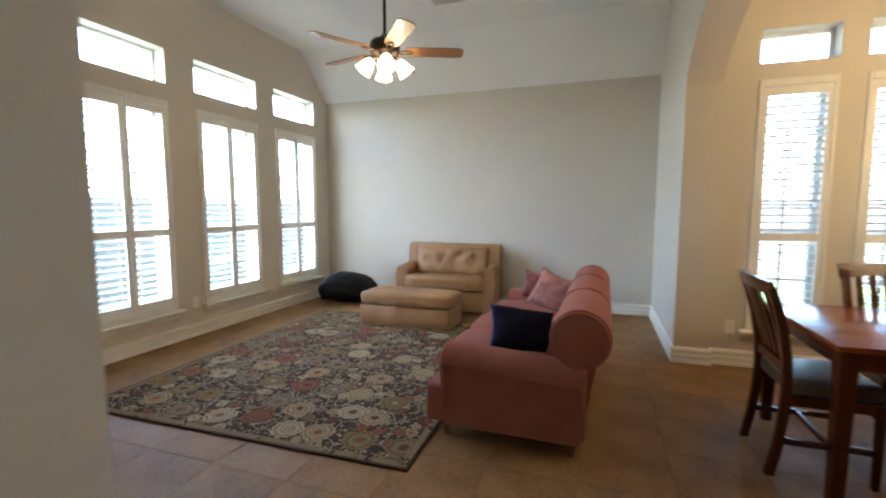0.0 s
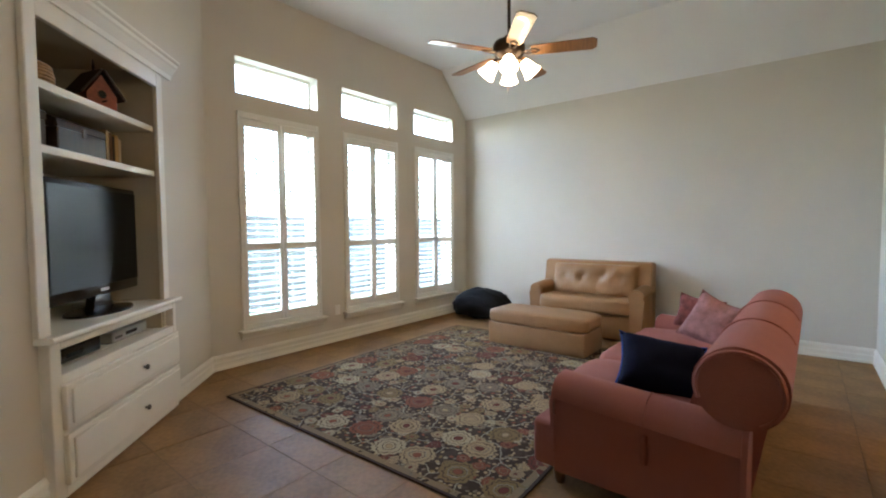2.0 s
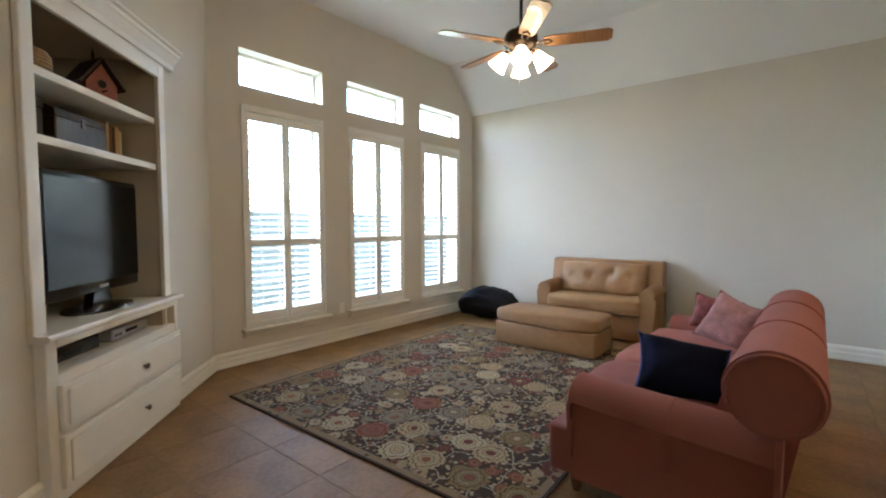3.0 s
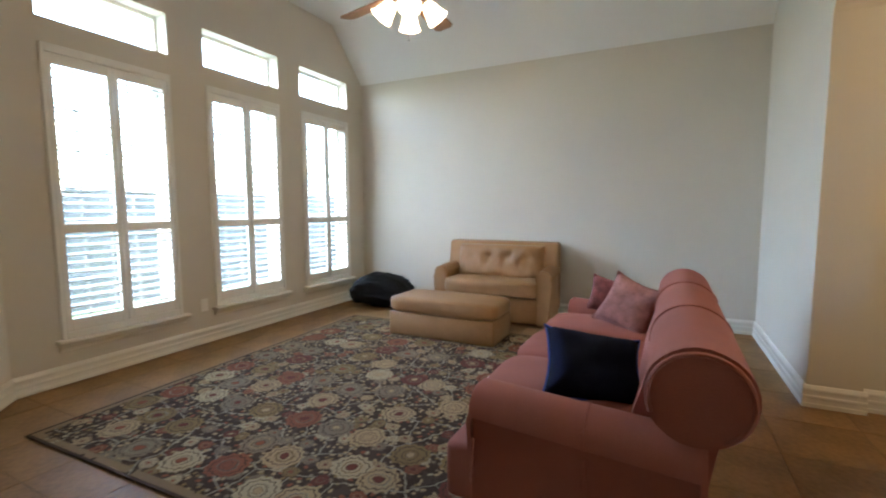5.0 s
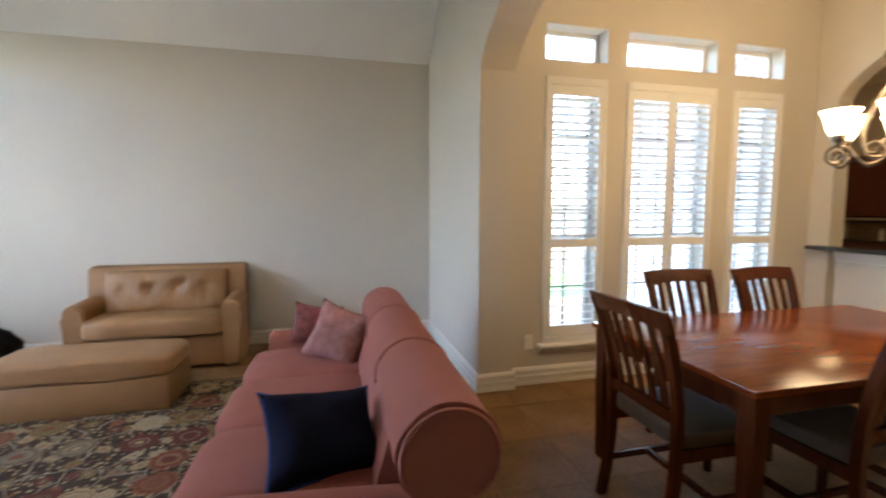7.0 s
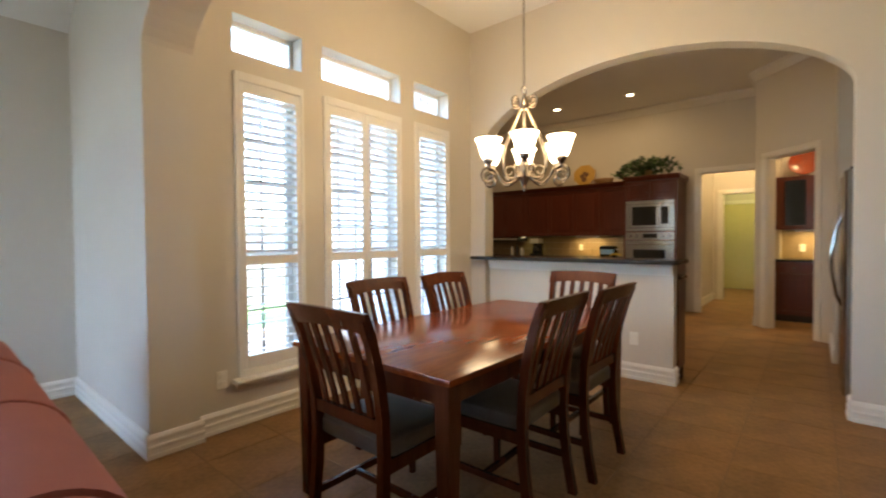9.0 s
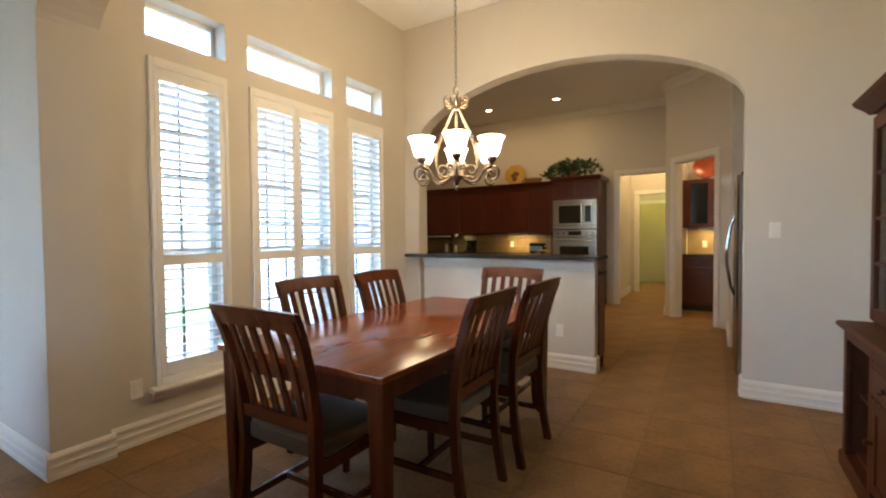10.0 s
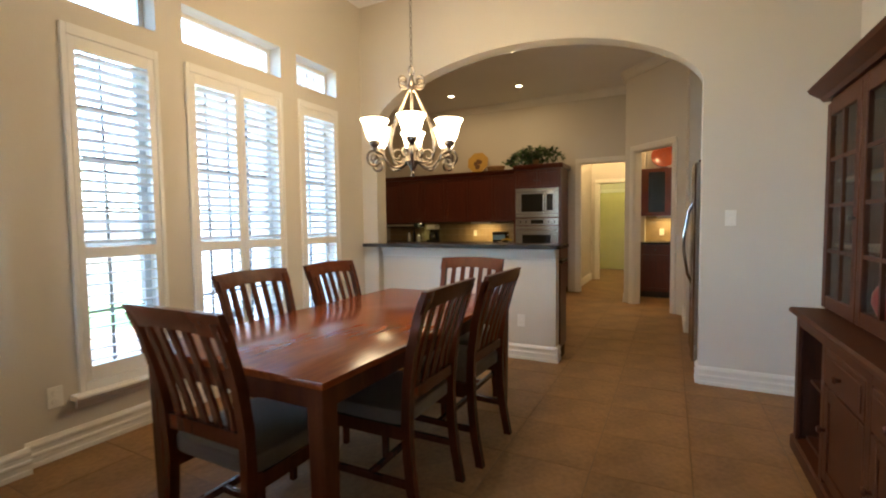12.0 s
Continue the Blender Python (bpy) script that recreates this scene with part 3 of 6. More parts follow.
RUG_W, RUG_L = 2.42, 3.05
rug_bm = bmesh.new()
_nx, _ny = 36, 46
_g = [[rug_bm.verts.new(((i / _nx - 0.5) * RUG_W, (j / _ny - 0.5) * RUG_L, 0.012 + 0.0015 * noise.noise(Vector((i * 0.3, j * 0.3, 0))))) for j in range(_ny + 1)] for i in range(_nx + 1)]
for i in range(_nx):
    for j in range(_ny):
        rug_bm.faces.new((_g[i][j], _g[i + 1][j], _g[i + 1][j + 1], _g[i][j + 1]))
_ret = bmesh.ops.extrude_face_region(rug_bm, geom=rug_bm.faces[:])
for v in [x for x in _ret["geom"] if isinstance(x, bmesh.types.BMVert)]:
    v.co.z = 0.001
solid("rug", rug_bm, rug_material(), "dark brown wool rug with cream, rust and grey flowers", "rug", pose(-2.72, -0.82, 0, 0, 0, 1.5), smooth=True)

# ---- upholstery ----
M_PINK = mat("rose_fabric", (0.335, 0.118, 0.090), 0.9, var=0.10, scale=5, bump=0.5, bscale=260)
M_PINKP = mat("rose_brocade", (0.36, 0.17, 0.15), 0.8, var=0.35, scale=22, bump=0.5, bscale=200)
M_REDP = mat("red_brocade", (0.20, 0.05, 0.045), 0.8, var=0.55, scale=28, bump=0.5, bscale=200)
M_NAVY = mat("navy_velvet", (0.008, 0.011, 0.030), 0.95, spec=0.1, var=0.25, scale=8, bump=0.3, bscale=200)
M_BLUE = mat("blue_piping", (0.02, 0.06, 0.28), 0.7)
M_TAN = mat("tan_leather", (0.31, 0.165, 0.066), 0.5, var=0.14, scale=5, bump=0.35, bscale=90)
M_BLACK = mat("black_nylon", (0.010, 0.010, 0.012), 0.8, spec=0.2, var=0.3, scale=9, bump=0.4, bscale=150)
M_LEG = wood("sofa_leg_wood", (0.12, 0.05, 0.02), (0.22, 0.10, 0.04))


def soft(bm, material, parent, name, label="", at=None):
    return part(name, bm, material, parent, label, at, smooth=True, sharp=60)


def roll_profile(cx, cz, r, n=18, a0=-40, a1=250):
    return [(cx + r * math.cos(radians(a0 + (a1 - a0) * i / n)), cz + r * math.sin(radians(a0 + (a1 - a0) * i / n))) for i in range(n + 1)]


def sofa():
    """Local x: front is -x; y along the sofa."""
    t = thing("sofa", "rose pink fabric roll-back sofa on short wooden legs", "sofa", pose(-0.99, -0.95, 0, 0, 0, -0.9) @ Matrix.Translation((1.0, 0.9, 0)))
    y0, y1 = -1.90, 0.14
    L = y1 - y0
    # base
    soft(box(-1.515, -0.70, y0 + 0.01, y1 - 0.01, 0.10, 0.33, 0.025, 2), M_PINK, t, "base")
    # back with a big roll
    bm = prism(roll_profile(-0.645, 0.672, 0.160, 26, 0, 346), L - 0.012, "y", start=y0 + 0.006)
    bmesh.ops.bevel(bm, geom=[e for e in bm.edges if len(e.link_faces) == 2 and any(len(f.verts) > 8 for f in e.link_faces)], offset=0.016, segments=2, affect='EDGES')
    for v in bm.verts:
        v.co += Vector((v.co.x + 0.645, 0, v.co.z - 0.672)) * 0.03 * noise.noise(Vector((v.co.x * 9, v.co.y * 4, v.co.z * 9)))
    back = soft(bm, M_PINK, t, "backrest")
    prof = [(-0.80, 0.66), (-0.86, 0.45), (-0.84, 0.12), (-0.62, 0.12), (-0.575, 0.40), (-0.54, 0.60)]
    soft(prism(prof, L - 0.39, "y", start=y0 + 0.195), M_PINK, t, "back_panel")
    for k in (1, 2):
        y = y0 + L * k / 3
        seam = [(-0.645 + 0.162 * math.cos(radians(a)), y + 0.006 * math.sin(a), 0.672 + 0.162 * math.sin(radians(a))) for a in range(20, 200, 12)]
        soft(tube(seam, 0.006, 6), M_PINK, back, "seam")
    for y in (y0 + 0.004, y1 - 0.004):
        ring = [(-0.645 + 0.145 * math.cos(radians(a)), y, 0.672 + 0.145 * math.sin(radians(a))) for a in range(-60, 206, 12)]
        soft(tube(ring, 0.008, 6), M_PINK, back, "piping")
    # arms: low, with a soft rolled top
    for s, ya in ((1, y0), (-1, y1)):
        prof = [(ya, 0.10), (ya, 0.455)] + [(ya + s * (0.10 - 0.115 * math.cos(radians(a))), 0.465 + 0.112 * math.sin(radians(a))) for a in range(0, 181, 20)] + [(ya + s * 0.20, 0.40), (ya + s * 0.20, 0.10)]
        bm = prism(prof, 0.80, "x", start=-1.41)
        for v in bm.verts:
            if v.co.x > -0.7 and v.co.z > 0.3:
                v.co.z -= 0.05
        bmesh.ops.bevel(bm, geom=[e for e in bm.edges if any(len(f.verts) > 6 for f in e.link_faces)], offset=0.02, segments=2, affect='EDGES')
        arm = soft(bm, M_PINK, t, "arm")
        yy = ya - s * 0.012
        soft(box(-1.40, -1.38, min(ya, yy), max(ya, yy) , 0.20, 0.38, 0.004), M_PINK, arm, "pleat")
        soft(box(-0.985, -0.965, min(ya, yy), max(ya, yy), 0.27, 0.40, 0.005), M_PINK, arm, "pleat")
        soft(tube([(-0.98, ya + s * (0.10 - 0.116 * math.cos(radians(a))), 0.437 + 0.112 * math.sin(radians(a))) for a in range(0, 181, 15)], 0.005, 6), M_PINK, arm, "seam")
    # three seat cushions
    n = 3
    w = (L - 0.42) / n
    for k in range(n):
        bm = cushion(0.69, w - 0.006, 0.17, 0.5, 8, k * 3.1, 0.008, power=7)
        soft(bm, M_PINK, t, "seat_cushion", at=Matrix.Translation((-1.135, y0 + 0.21 + w * (k + 0.5), 0.315)))
    for x in (-1.40, -0.68):
        for y in (y0 + 0.09, y1 - 0.09):
            soft(lathe([(0, 0), (0.022, 0), (0.03, 0.03), (0.04, 0.10), (0, 0.10)], 12, center=(x, y, 0)), M_LEG, t, "leg", "turned wooden leg")
    return t


sofa()


def pillow(name, w, h, d, material, at, label, piping=None, seed=0):
    """A square scatter cushion standing on its lower edge: local x wide, z high, y thick."""
    bm = bmesh.new()
    n = 14
    fr, bk = [], []
    for i in range(n + 1):
        rf, rb = [], []
        for j in range(n + 1):
            u, v = -1 + 2 * i / n, -1 + 2 * j / n
            pin = 1 - 0.17 * (1 - u * u) * (v * v)
            pz = 1 - 0.14 * (1 - v * v) * (u * u)
            th = d / 2 * ((1 - u ** 4) * (1 - v ** 4)) ** 0.5
            k = 0.014 * noise.noise(Vector((u * 2.2 + seed, v * 2.2, 1.7)))
            x, z = u * w / 2 * pz, (v * h / 2 * pin) + h / 2
            rf.append(bm.verts.new((x, -th - k, z)))
            rb.append(rf[-1] if i in (0, n) or j in (0, n) else bm.verts.new((x, th - k, z)))
        fr.append(rf)
        bk.append(rb)
    for i in range(n):
        for j in range(n):
            bm.faces.new((fr[i][j], fr[i + 1][j], fr[i + 1][j + 1], fr[i][j + 1]))
            bm.faces.new((bk[i][j], bk[i][j + 1], bk[i + 1][j + 1], bk[i + 1][j]))
    edge = [fr[i][0].co.copy() for i in range(n + 1)] + [fr[n][j].co.copy() for j in range(1, n + 1)] + [fr[i][n].co.copy() for i in range(n - 1, -1, -1)] + [fr[0][j].co.copy() for j in range(n - 1, -1, -1)]
    t = thing(name, label, "pillow", at)
    soft(bm, material, t, "cover")
    soft(tube(edge, 0.006, 6), piping or material, t, "piping", "blue piping" if piping else "")


pillow("throw_pillow", 0.42, 0.36, 0.17, M_NAVY, pose(-0.985, -1.68, 0.466, -50, 8, 18), "dark navy velvet throw pillow with bright blue piping", M_BLUE, 1)
pillow("throw_pillow", 0.37, 0.36, 0.15, M_PINKP, pose(-1.01, -0.47, 0.475, -28, 16, -24), "faded rose brocade throw pillow leaning on the sofa", None, 5)
pillow("throw_pillow", 0.32, 0.28, 0.13, M_REDP, pose(-1.11, -0.11, 0.48, -20, 8, -8), "dark red patterned throw pillow leaning on the sofa", None, 9)


def loveseat():
    """Origin at the floor below the middle of its front; front is -y."""
    t = thing("loveseat", "tan leather loveseat with a tufted back cushion", "loveseat", pose(-2.44, 1.03, 0))
    w = 1.32
    soft(box(-w / 2 + 0.02, w / 2 - 0.02, 0.02, 0.60, 0.03, 0.30, 0.02, 2), M_TAN, t, "base")
    bm = prism([(0.42, 0.10), (0.36, 0.45), (0.42, 0.855), (0.45, 0.872), (0.60, 0.872), (0.62, 0.85), (0.62, 0.10)], w - 0.02, "x", start=-w / 2 + 0.01)
    bmesh.ops.bevel(bm, geom=bm.edges[:], offset=0.015, segments=2, affect='EDGES')
    soft(bm, M_TAN, t, "backrest")
    soft(cushion(w - 0.24, 0.52, 0.17, 0.6, 8, 2, 0.012, power=7), M_TAN, t, "seat_cushion", at=Matrix.Translation((0, 0.20, 0.30)))
    # tufted cushion
    bm = bmesh.new()
    nx, nz = 56, 24
    tw, thh = w - 0.30, 0.40
    tufts = [(-0.33, 0.24), (-0.11, 0.24), (0.11, 0.24), (0.33, 0.24)]
    rows = []
    for i in range(nx + 1):
        r = []
        for j in range(nz + 1):
            u, v = -1 + 2 * i / nx, -1 + 2 * j / nz
            x, z = u * tw / 2, (v + 1) / 2 * thh
            y = -0.13 * ((1 - u ** 6) * (1 - v ** 6)) ** 0.5
            for a, b in tufts:
                dd = math.hypot(x - a, z - b)
                y += 0.034 * math.exp(-(dd / 0.055) ** 2)
            y += 0.022 * noise.noise(Vector((x * 7, z * 9, 3.3))) + 0.010 * noise.noise(Vector((x * 22, z * 16, 7.1)))
            r.append(bm.verts.new((x, y, z)))
        rows.append(r)
    for i in range(nx):
        for j in range(nz):
            bm.faces.new((rows[i][j], rows[i + 1][j], rows[i + 1][j + 1], rows[i][j + 1]))
    ext = bmesh.ops.extrude_face_region(bm, geom=bm.faces[:])
    for v in [q for q in ext["geom"] if isinstance(q, bmesh.types.BMVert)]:
        v.co.y = 0.03
    bk = soft(bm, M_TAN, t, "back_cushion", at=pose(0, 0.375, 0.44, -7, 0, 0))
    for a, b in tufts:
        soft(lathe([(0, 0.008), (0.012, 0.004), (0.014, 0), (0, 0)], 10), M_TAN, bk, "button", at=pose(a, -0.085, b, 90, 0, 0))
    for s in (-1, 1):
        xa = s * (w / 2)
        prof = [(xa, 0.03), (xa, 0.52)] + [(xa - s * (0.07 - 0.085 * math.cos(radians(a))), 0.545 + 0.085 * math.sin(radians(a))) for a in range(0, 181, 20)] + [(xa - s * 0.14, 0.45), (xa - s * 0.14, 0.03)]
        bm = prism(prof, 0.46, "y", start=0.0)
        for v in bm.verts:
            if v.co.y < 0.1 and v.co.z > 0.4:
                v.co.z -= 0.03
                v.co.y += 0.015
        bmesh.ops.bevel(bm, geom=[e for e in bm.edges if any(len(f.verts) > 6 for f in e.link_faces)], offset=0.018, segments=2, affect='EDGES')
        soft(bm, M_TAN, t, "arm")
    for x in (-0.56, 0.56):
        for y in (0.08, 0.55):
            part("foot", boxc(x, y, 0.016, 0.06, 0.06, 0.032, 0.004), M_LEG, t)


loveseat()
ott = thing("ottoman", "tan leather ottoman standing on the rug", "ottoman", pose(-2.63, 0.45, 0.013))
soft(box(-0.55, 0.55, -0.25, 0.25, 0.0, 0.235, 0.018, 2), M_TAN, ott, "base")
soft(cushion(1.13, 0.53, 0.15, 0.35, 8, 4, 0.006, power=8), M_TAN, ott, "seat_cushion", at=Matrix.Translation((0, 0, 0.222)))

# duffel bag
bag = thing("duffel_bag", "soft black nylon duffel bag on the floor", "bag", pose(-3.97, 1.25, 0.0, 0, 0, 10))
bm = cushion(0.84, 0.42, 0.39, 0.4, 9, 12, 0.035, power=3.0)
for v in bm.verts:
    v.co.z = max(0.001, v.co.z * (1 - 0.22 * (v.co.x / 0.43) ** 2)) + 0.02 * noise.noise(v.co * 6) * (v.co.z > 0.05)
soft(bm, M_BLACK, bag, "body")
soft(tube([(-0.17, -0.17, 0.16), (-0.12, -0.20, 0.26), (0.0, -0.16, 0.35), (0.12, -0.2, 0.26), (0.17, -0.17, 0.16)], 0.012, 8), M_BLACK, bag, "handle")
soft(tube([(-0.30, 0, 0.265), (-0.15, 0, 0.345), (0, 0, 0.362), (0.15, 0, 0.345), (0.30, 0, 0.265)], 0.008, 6), M_BLACK, bag, "zip")

# ---- ceiling fan ----
M_BRONZE = mat("dark_bronze", (0.045, 0.030, 0.022), 0.35, metal=0.8, var=0.2)
M_BLADE = wood("blade_wood", (0.16, 0.075, 0.03), (0.30, 0.15, 0.06), 0.35, (14, 1.2, 14))
M_SHADE = mat("frosted_glass_lit", (0.9, 0.86, 0.78), 0.5, emit=(1.0, 0.74, 0.45), power=FAN_GLOW)


def bell(r0, r1, h):
    """An open glass bell, thick, narrow at z 0 and flared at z h."""
    prof = [(r0, 0), (r0 + (r1 - r0) * 0.30, h * 0.2), (r0 + (r1 - r0) * 0.5, h * 0.5), (r0 + (r1 - r0) * 0.72, h * 0.8), (r1, h), (r1 - 0.004, h), (r0 + (r1 - r0) * 0.72 - 0.004, h * 0.8), (r0 + (r1 - r0) * 0.5 - 0.004, h * 0.5), (r0 + (r1 - r0) * 0.3 - 0.004, h * 0.2), (r0 - 0.003, 0.003), (0, 0.003)]
    return lathe([(0, 0)] + prof, 20)


fan = thing("ceiling_fan", "five-blade wooden ceiling fan with four lit glass shades", "ceiling fan", pose(*FAN, 0))
FZ = TOP - FAN[2]
soft(lathe([(0, FZ), (0.07, FZ), (0.075, FZ - 0.02), (0.05, FZ - 0.07), (0.015, FZ - 0.09), (0, FZ - 0.09)], 20), M_BRONZE, fan, "canopy")
soft(tube([(0, 0, 0.1), (0, 0, FZ - 0.05)], 0.013, 10), M_BRONZE, fan, "downrod")
soft(lathe([(0, 0.15), (0.03, 0.15), (0.05, 0.12), (0.11, 0.10), (0.125, 0.07), (0.125, 0.02), (0.11, -0.005), (0.07, -0.03), (0.055, -0.06), (0.05, -0.085), (0, -0.09)], 28), M_BRONZE, fan, "motor")
for k in range(5):
    a = 23 + 72 * k
    bl = bmesh.new()
    out = [(0.17, -0.05), (0.24, -0.062), (0.62, -0.07), (0.65, -0.045), (0.65, 0.045), (0.62, 0.07), (0.24, 0.062), (0.17, 0.05)]
    prism(out, 0.008, "z", bl, -0.004)
    blade = part("blade", bl, M_BLADE, fan, at=pose(0, 0, 0.02, 0, 0, a) @ Matrix.Rotation(radians(-12), 4, 'X'))
    ir = tube([(0.09, 0, 0), (0.14, 0.02, -0.012), (0.2, 0.025, -0.008), (0.23, 0, -0.007), (0.2, -0.025, -0.008), (0.14, -0.02, -0.012), (0.09, 0, 0)], 0.008, 6)
    part("bracket", ir, M_BRONZE, blade, smooth=True)
for k in range(4):
    a = 30 + 90 * k
    m4 = pose(0, 0, -0.035, 0, 0, a)
    arm = part("light_arm", tube([(0.03, 0, 0), (0.08, 0, 0.005), (0.11, 0, -0.015)], 0.01, 8), M_BRONZE, fan, smooth=True, at=m4)
    sh = part("shade", bell(0.03, 0.074, 0.12), M_SHADE, fan, smooth=True, at=m4 @ Matrix.Translation((0.11, 0, -0.02)) @ Matrix.Rotation(radians(180 - 38), 4, 'Y'))
for k in range(2):
    part("pull_chain", tube([(0.02 - 0.04 * k, 0.02, -0.09), (0.02 - 0.04 * k, 0.02, -0.22 - 0.06 * k)], 0.0018, 5), M_BRONZE, fan)

# ceiling vent
M_VENT = mat("vent_metal", (0.7, 0.69, 0.66), 0.5)
vent = thing("ceiling_vent", "white slatted metal air vent in the ceiling", "vent", pose(-2.15, 0.35, TOP))
vb = box(-0.18, -0.16, -0.1, 0.1, -0.012, 0)
box(0.16, 0.18, -0.1, 0.1, -0.012, 0, bm=vb)
box(-0.16, 0.16, -0.1, -0.08, -0.012, 0, bm=vb)
box(-0.16, 0.16, 0.08, 0.1, -0.012, 0, bm=vb)
part("frame", vb, M_VENT, vent)
for k in range(6):
    part("slat", shift(boxc(0, 0, 0, 0.32, 0.022, 0.002), Matrix.Translation((0, -0.066 + 0.0265 * k, -0.007)) @ Matrix.Rotation(radians(35), 4, 'X')), M_VENT, vent)


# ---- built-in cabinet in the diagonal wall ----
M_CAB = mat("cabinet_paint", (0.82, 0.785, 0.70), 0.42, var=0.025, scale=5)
# inside darker than the face frame: the recess's shade is in its colour
M_CABIN = mat("cabinet_inside_shaded", (0.55, 0.48, 0.37), 0.7, var=0.05, scale=3)
M_KNOB = mat("pewter_knob", (0.12, 0.11, 0.10), 0.35, metal=0.9)
M_SCREEN = mat("screen_glass", (0.010, 0.012, 0.016), 0.2, var=0.0, spec=0.14)
M_PLASTIC = mat("gloss_black_plastic", (0.008, 0.008, 0.009), 0.18)
M_SILVER = mat("silver_plastic", (0.42, 0.42, 0.42), 0.4, metal=0.4)

SH = DIAG @ Matrix.Translation((0.09, 0, 0))
bi = thing("built_in_cabinet", "cream painted built-in cabinet with shelves and two drawers", "cabinet", SH)
DEP = -0.62
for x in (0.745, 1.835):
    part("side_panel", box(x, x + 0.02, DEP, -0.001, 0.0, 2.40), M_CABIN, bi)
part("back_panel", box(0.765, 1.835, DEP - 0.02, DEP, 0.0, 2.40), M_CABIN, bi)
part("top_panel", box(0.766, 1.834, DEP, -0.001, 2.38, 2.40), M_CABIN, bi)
ff = box(0.70, 0.775, 0.0, 0.03, 0.80, 2.40, 0.004)
box(1.825, 1.90, 0.0, 0.03, 0.80, 2.40, 0.004, bm=ff)
box(0.775, 1.825, 0.0, 0.0295, 2.275, 2.40, 0.003, bm=ff)
part("face_frame", ff, M_CAB, bi)
lf = box(0.66, 0.70, -0.05, 0.05, 0.0, 0.765, 0.004)
box(1.80, 1.87, -0.05, 0.05, 0.0, 0.765, 0.004, bm=lf)
for a, b in ((0.725, 0.765), (0.545, 0.60), (0.305, 0.345), (0.0, 0.075)):
    box(0.70, 1.80, -0.05, 0.049, a, b, 0.003, bm=lf)
part("lower_frame", lf, M_CAB, bi)
cr = prism([(0.03, 2.40), (0.03, 2.37), (0.045, 2.37), (0.05, 2.40), (0.085, 2.445), (0.095, 2.455), (0.095, 2.475), (0.112, 2.485), (0.112, 2.50), (-0.0, 2.50), (-0.0, 2.40)], 1.40, "x", start=0.60)
part("crown", cr, M_CAB, bi)
part("ledge", prism([(DEP, 0.768), (0.075, 0.768), (0.088, 0.775), (0.088, 0.79), (0.08, 0.80), (DEP, 0.80)], 1.26, "x", start=0.635), M_CAB, bi)
for z in (2.005, 1.70):
    part("shelf", box(0.77, 1.83, DEP + 0.002, -0.005, z - 0.04, z, 0.003), M_CAB, bi)
part("shelf", box(0.77, 1.83, DEP + 0.002, -0.052, 0.575, 0.60), M_CAB, bi)
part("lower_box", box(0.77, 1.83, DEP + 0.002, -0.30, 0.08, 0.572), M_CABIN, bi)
for z0, z1 in ((0.335, 0.555), (0.065, 0.315)):
    dr = box(0.688, 1.815, 0.05, 0.078, z0, z1, 0.006, 2)
    box(0.712, 1.791, 0.0775, 0.092, z0 + 0.024, z1 - 0.024, 0.009, 2, bm=dr)
    d = part("drawer", dr, M_CAB, bi)
    kz = (z0 + z1) / 2
    part("knob", lathe([(0, 0), (0.008, 0), (0.007, 0.012), (0.016, 0.018), (0.016, 0.025), (0.01, 0.03), (0, 0.03)], 14), M_KNOB, d, "dark pewter knob", at=pose(1.18, 0.091, kz, -90, 0, 0), smooth=True)

# television
tv = thing("television", "black flat-screen television on its stand", "television", SH @ pose(1.17, -0.15, 0.80, 0, 0, 180 + 4))
tb = box(-0.51, 0.51, -0.03, 0.03, 0.10, 0.765, 0.012, 2)
part("case", tb, M_PLASTIC, tv, smooth=True)
part("screen", box(-0.485, 0.485, -0.034, -0.029, 0.165, 0.735, 0.001), M_SCREEN, tv)
part("neck", prism([(-0.11, 0.015), (0.11, 0.015), (0.07, 0.12), (-0.07, 0.12)], 0.05, "y", start=-0.02), M_PLASTIC, tv)
part("foot", lathe([(0, 0), (0.26, 0), (0.255, 0.012), (0.12, 0.02), (0, 0.022)], 32), M_PLASTIC, tv, smooth=True).scale = (1, 0.55, 1)
part("badge", box(-0.045, 0.045, -0.0325, -0.0295, 0.125, 0.143, 0.001), M_SILVER, tv)

# boxes below the television
for name, lab, x0, x1, h, m in (("cable_box", "black cable box in the open shelf", 1.33, 1.76, 0.085, M_PLASTIC), ("disc_player", "flat silver disc player in the open shelf", 0.84, 1.22, 0.07, M_SILVER)):
    t = thing(name, lab, "electronics", SH @ pose((x0 + x1) / 2, -0.19, 0.60))
    w = (x1 - x0) / 2
    part("case", box(-w, w, -0.14, 0.13, 0.006, h, 0.004), m, t)
    part("front_panel", box(-w + 0.008, w - 0.008, 0.13, 0.134, 0.012, h - 0.008, 0.002), M_PLASTIC if m is M_PLASTIC else M_SILVER, t)
    part("display", box(-0.06, 0.06, 0.134, 0.136, 0.03, 0.05), M_SCREEN, t)
    for k in range(3):
        part("button", lathe([(0, 0), (0.008, 0), (0.008, 0.004), (0, 0.005)], 10), M_KNOB, t, at=pose(w - 0.03 - 0.025 * k, 0.134, 0.035, -90, 0, 0))
    for x in (-w + 0.03, w - 0.03):
        part("foot", box(x - 0.015, x + 0.015, -0.1, 0.1, 0, 0.006), M_PLASTIC, t)

